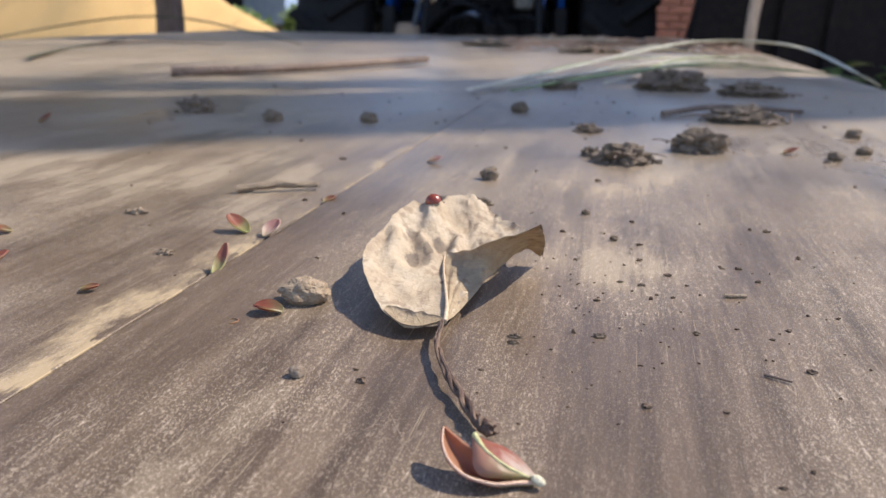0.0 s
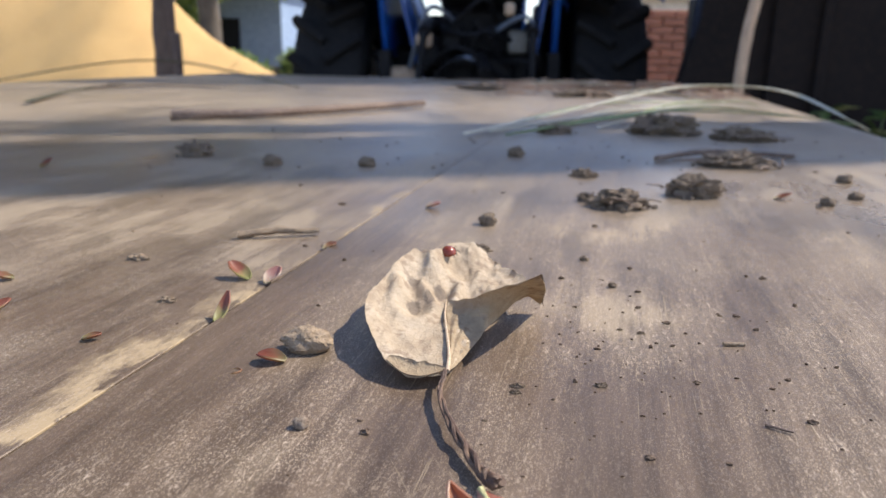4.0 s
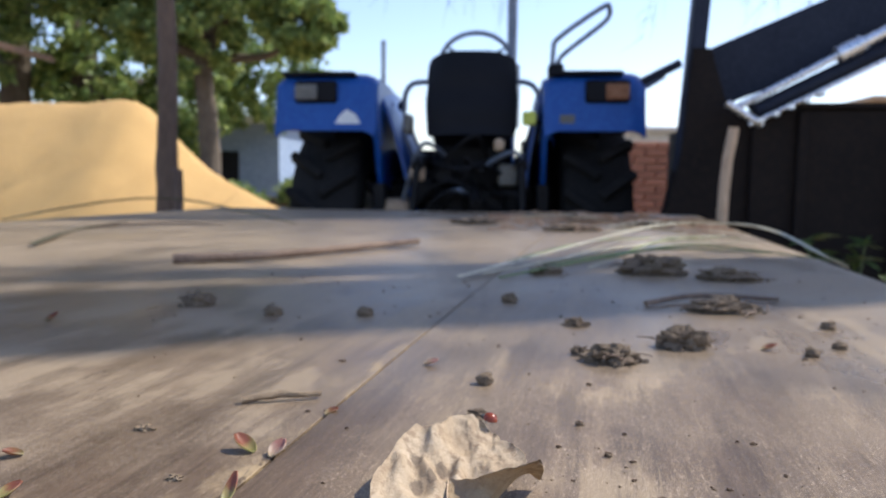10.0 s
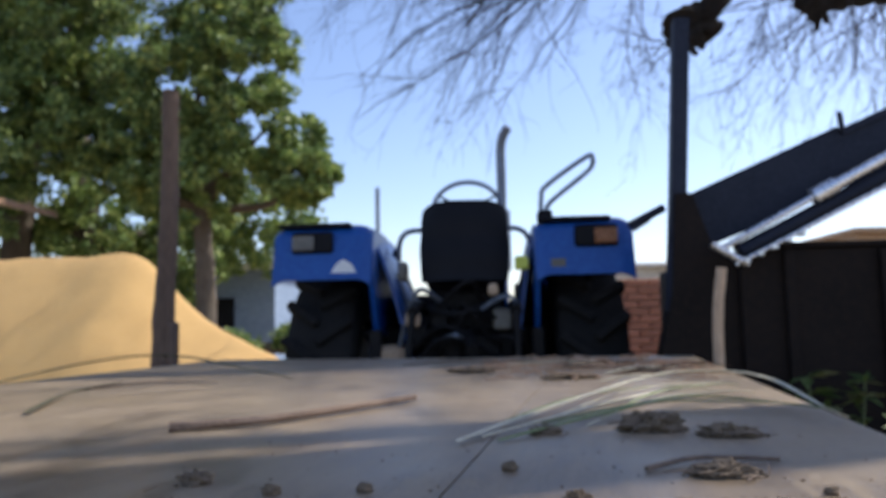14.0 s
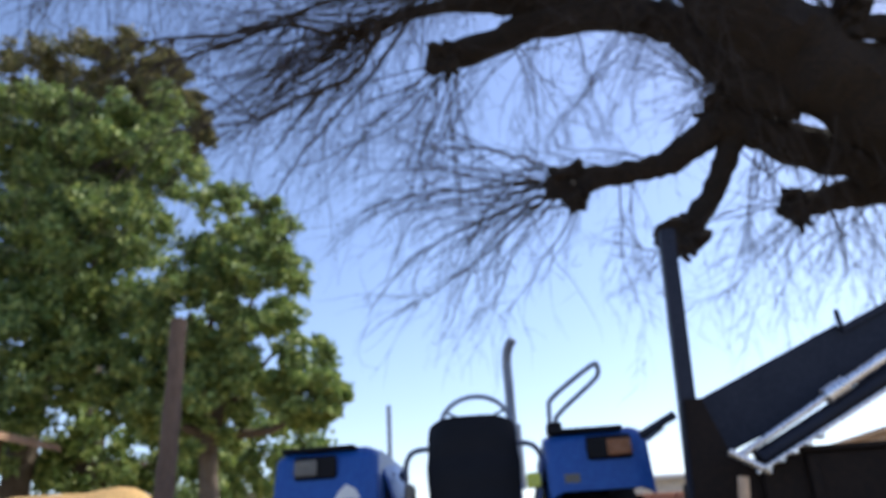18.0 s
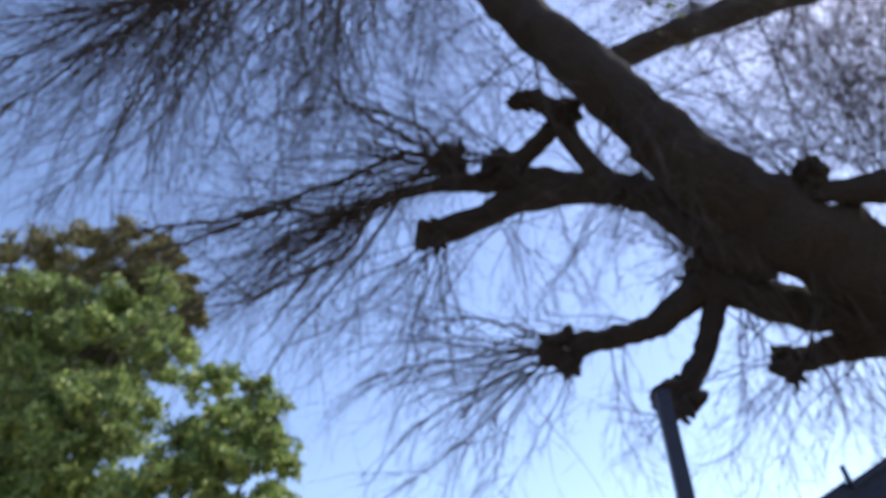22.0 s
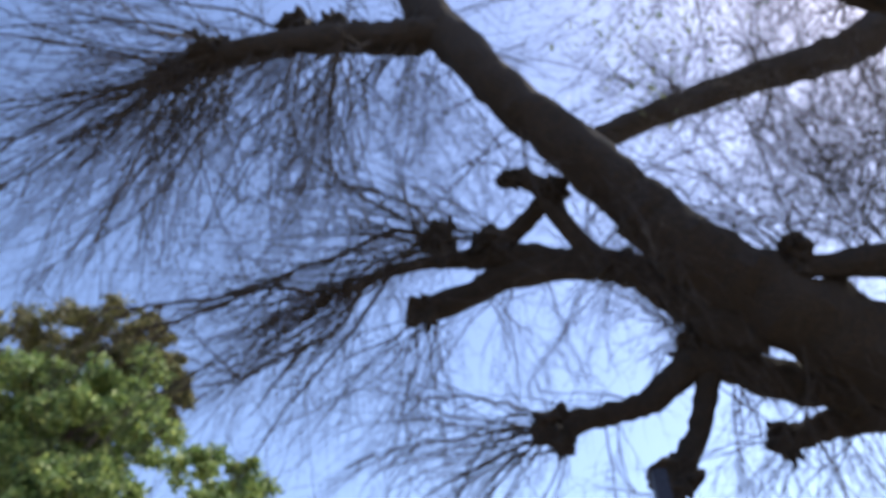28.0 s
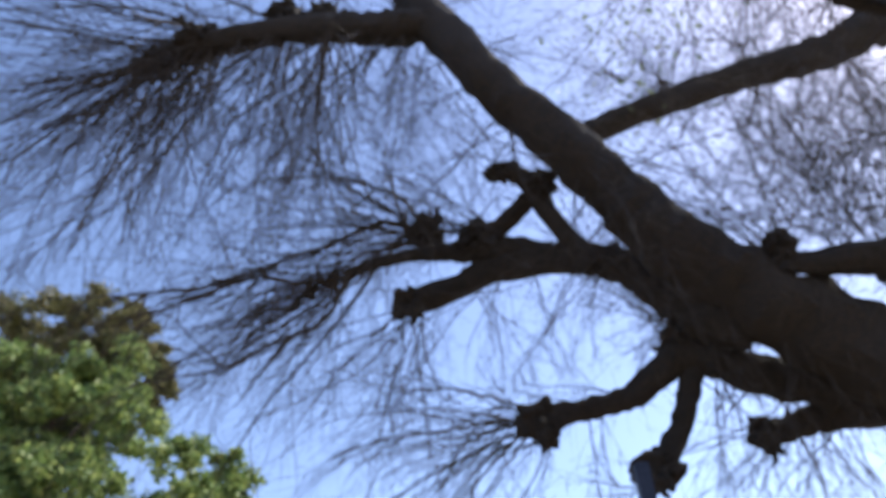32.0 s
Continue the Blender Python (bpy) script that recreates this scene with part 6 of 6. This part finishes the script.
    for line, k in ((over, 40), (fork, 26)):
        g = Geo()
        for _ in range(k):
            shoot(g, rng.choice(line[12:]), Vector((rng.uniform(-0.3, 0.6), rng.uniform(-0.3, 0.8), rng.uniform(-0.1, 0.9))), rng.uniform(0.3, 0.8), 0.006, 0, 0.1)
        part("shoot_spray", g, M_TWIG, t, "thin bare brown shoots along a limb")


build_bare_tree()


# ---- leafy trees behind ----
def leafy_tree(label, trunk_pts, radii, blobs, seed, count, size, leaves=M_LEAVES, crown="dense green leaves in uneven clumps"):
    t = thing("leafy_tree", label, "tree", group="trees behind the yard")
    part("trunk", Geo().tube(curve(trunk_pts, 20), lerps(radii, 20), 12, 0.15), M_LIMBBROWN, t)
    rng = np.random.RandomState(seed)
    rs = random.Random(seed)
    g = Geo()
    fork = Vector(trunk_pts[-2])
    limbs = Geo()
    per = count // len(blobs)
    for c, r in blobs:
        c = Vector(c)
        mid = fork.lerp(c, 0.5) + Vector((rs.uniform(-0.3, 0.3), rs.uniform(-0.3, 0.3), -0.2))
        limbs.tube(curve([fork, mid, c], 10), lerps([0.12, 0.07, 0.03], 10), 7, 0.1)
        k = 60
        dirs = rng.normal(size=(k, 3))
        dirs /= np.linalg.norm(dirs, axis=1)[:, None]
        cl = np.array(c) + dirs * np.array(r) * rng.uniform(0.55, 1.0, (k, 1))
        rad = rng.uniform(0.16, 0.42, k) * (np.mean(r) / 1.6)
        who = rng.randint(0, k, per)
        off = rng.normal(size=(per, 3))
        off /= np.linalg.norm(off, axis=1)[:, None]
        pos = cl[who] + off * (rad[who] * rng.uniform(0.5, 1.05, per))[:, None] * np.array((1, 1, 0.75))
        a = rng.normal(size=(per, 3)) + np.array((0, 0, -0.35))
        a /= np.linalg.norm(a, axis=1)[:, None]
        b = np.cross(a, rng.normal(size=(per, 3)))
        b /= np.linalg.norm(b, axis=1)[:, None]
        s = rng.uniform(0.6, 1.2, per)[:, None] * size
        quad = np.stack((pos, pos + a * s * 0.55 + b * s * 0.28, pos + a * s * 1.15, pos + a * s * 0.55 - b * s * 0.28), 1).reshape(-1, 3)
        k0 = len(g.v)
        g.v += [tuple(p) for p in quad]
        g.f += [(k0 + 4 * i, k0 + 4 * i + 1, k0 + 4 * i + 2, k0 + 4 * i + 3) for i in range(per)]
    part("branchwork", limbs, M_LIMBBROWN, t)
    part("crown", g, leaves, t, crown, False)


leafy_tree("tall leafy green tree behind the grain heap", [(-10.2, 14.5, -0.1), (-10.1, 14.5, 3), (-9.9, 14.5, 6), (-9.8, 14.5, 8.5)], [0.4, 0.3, 0.25, 0.15],
           [((-10.6, 14, 10.9), (1.5, 1.6, 1.0)), ((-8.9, 14, 10.4), (1.4, 1.5, 1.0)), ((-7.9, 13.5, 9.6), (1.7, 1.6, 1.7)), ((-10.5, 13.8, 8.5), (2.2, 2, 1.8)), ((-8.3, 13.4, 7.2), (1.8, 1.7, 1.5)), ((-11.5, 13.8, 6.0), (2.2, 2, 1.8)), ((-9.2, 13.2, 5.2), (1.8, 1.8, 1.5)), ((-7.6, 13.2, 5.0), (1.3, 1.4, 1.3)), ((-10.8, 13.2, 3.7), (1.8, 1.6, 1.2)), ((-9.4, 14.4, 10.0), (1.9, 1.4, 1.5)), ((-9.4, 14.2, 7.2), (1.9, 1.5, 1.4)), ((-11.6, 14.2, 10.2), (1.8, 1.5, 1.5))], 31, 130000, 0.14)
leafy_tree("leafy green tree behind the grain heap", [(-5.45, 13.2, -0.1), (-5.42, 13.2, 1.6), (-5.5, 13.2, 3.2), (-5.3, 13.2, 5)], [0.24, 0.19, 0.16, 0.1],
           [((-5.1, 13, 7.2), (1.1, 1.1, 1.1)), ((-4.7, 13, 5.9), (1.2, 1.2, 1.0)), ((-6.0, 13, 5.6), (1.3, 1.3, 1.2)), ((-4.3, 13, 4.6), (1.25, 1.2, 0.9)), ((-5.6, 13, 3.8), (1.3, 1.2, 1.0)), ((-3.6, 13, 3.75), (0.75, 0.8, 0.55)), ((-6.6, 13, 4.2), (1.1, 1.1, 1.0))], 32, 62000, 0.13)
leafy_tree("leafy green tree with low crown by the shed", [(-9.3, 15.5, -0.1), (-9.25, 15.5, 1.5), (-9.1, 15.5, 3.2), (-9.0, 15.5, 4)], [0.3, 0.24, 0.2, 0.12],
           [((-8.4, 15.5, 3.3), (1.6, 1.4, 1.1)), ((-8.8, 17, 2.0), (1.8, 1.0, 1.0)), ((-5.6, 17, 3.4), (1.6, 1.2, 1.3)), ((-6.9, 16, 2.9), (1.3, 1.2, 1.0)), ((-10.6, 15.5, 3.0), (1.4, 1.3, 1.0))], 33, 22000, 0.17)


leafy_tree("tall tree with thin brownish green crown behind a greener one", [(-9.4, 15.6, -0.1), (-9.4, 15.6, 4), (-9.6, 15.6, 8), (-9.7, 15.6, 11.5)], [0.3, 0.26, 0.2, 0.1],
           [((-12.2, 15.6, 13.9), (1.3, 1.2, 1.2)), ((-10.9, 15.6, 14.0), (1.3, 1.2, 1.1)), ((-9.4, 15.6, 13.8), (1.2, 1.2, 1.0)), ((-8.3, 15.5, 12.9), (0.9, 1.1, 0.9)), ((-7.6, 15.4, 11.6), (0.7, 0.8, 0.9)), ((-10.2, 15.6, 12.6), (1.8, 1.2, 0.9))], 36, 30000, 0.13, M_DRYCROWN, "thin brownish green leaves in airy clumps")
leafy_tree("low green shrub between the heap and the house", [(-5.0, 12.4, -0.05), (-5.0, 12.4, 0.3), (-4.95, 12.4, 0.5), (-4.95, 12.4, 0.7)], [0.05, 0.04, 0.03, 0.02],
           [((-5.1, 12.4, 0.75), (0.5, 0.4, 0.35)), ((-4.55, 12.5, 0.6), (0.4, 0.4, 0.3))], 34, 2200, 0.10)
leafy_tree("low green shrub at the foot of the trees", [(-3.9, 14.4, -0.05), (-3.9, 14.4, 0.3), (-3.9, 14.4, 0.5), (-3.9, 14.4, 0.7)], [0.05, 0.04, 0.03, 0.02],
           [((-3.9, 14.4, 0.7), (0.7, 0.4, 0.35)), ((-6.6, 14.5, 1.0), (0.9, 0.5, 0.5)), ((-7.8, 14.5, 1.3), (0.9, 0.5, 0.6))], 35, 4000, 0.11)


# ---- what moves ----
# seconds, place on the leaf in millimetres, heading
BUG_ROWS = [(t, LEAF @ pose(x / 1000, y / 1000, (z + 1.4) / 1000, 12, 0, a)) for t, x, y, z, a in (
    (0, -11.2, 79.0, 14.2, -63),
    (0.5, -10.4, 79.2, 13.6, -65),
    (1, -8.6, 80.3, 11.8, -70),
    (1.5, -7.8, 80.6, 10.9, -60),
    (2, -6.7, 80.6, 9.8, -56),
    (2.5, -6.7, 81.3, 10.0, -31),
    (3, -6.4, 81.8, 9.9, -15),
    (3.5, -6.3, 83.1, 10.6, -19),
    (5.5, -4.0, 90.5, 12.5, -27),
    (6, -2.7, 92.6, 13.0, -41),
    (6.5, 0.0, 94.2, 12.7, -63),
    (7, 3.4, 94.4, 11.8, -78),
    (7.5, 6.2, 95.8, 11.1, -86),
    (8, 10.3, 95.3, 9.9, -93),
    (8.5, 11.3, 95.0, 10.0, -96),
    (9, 13.3, 93.9, 10.2, -26),
    (9.5, 12.3, 95.2, 10.7, 44),
    (10, 10.6, 96.1, 11.3, 72),
    (10.5, 9.6, 95.4, 11.5, 80),
    (11, 8.2, 95.6, 11.2, 92),
    (11.2, 7.9, 96.0, 10.6, 71),
    (32, 7.9, 96.0, 10.6, 71))]


def motions():
    walk(BUG, BUG_ROWS)


motions()
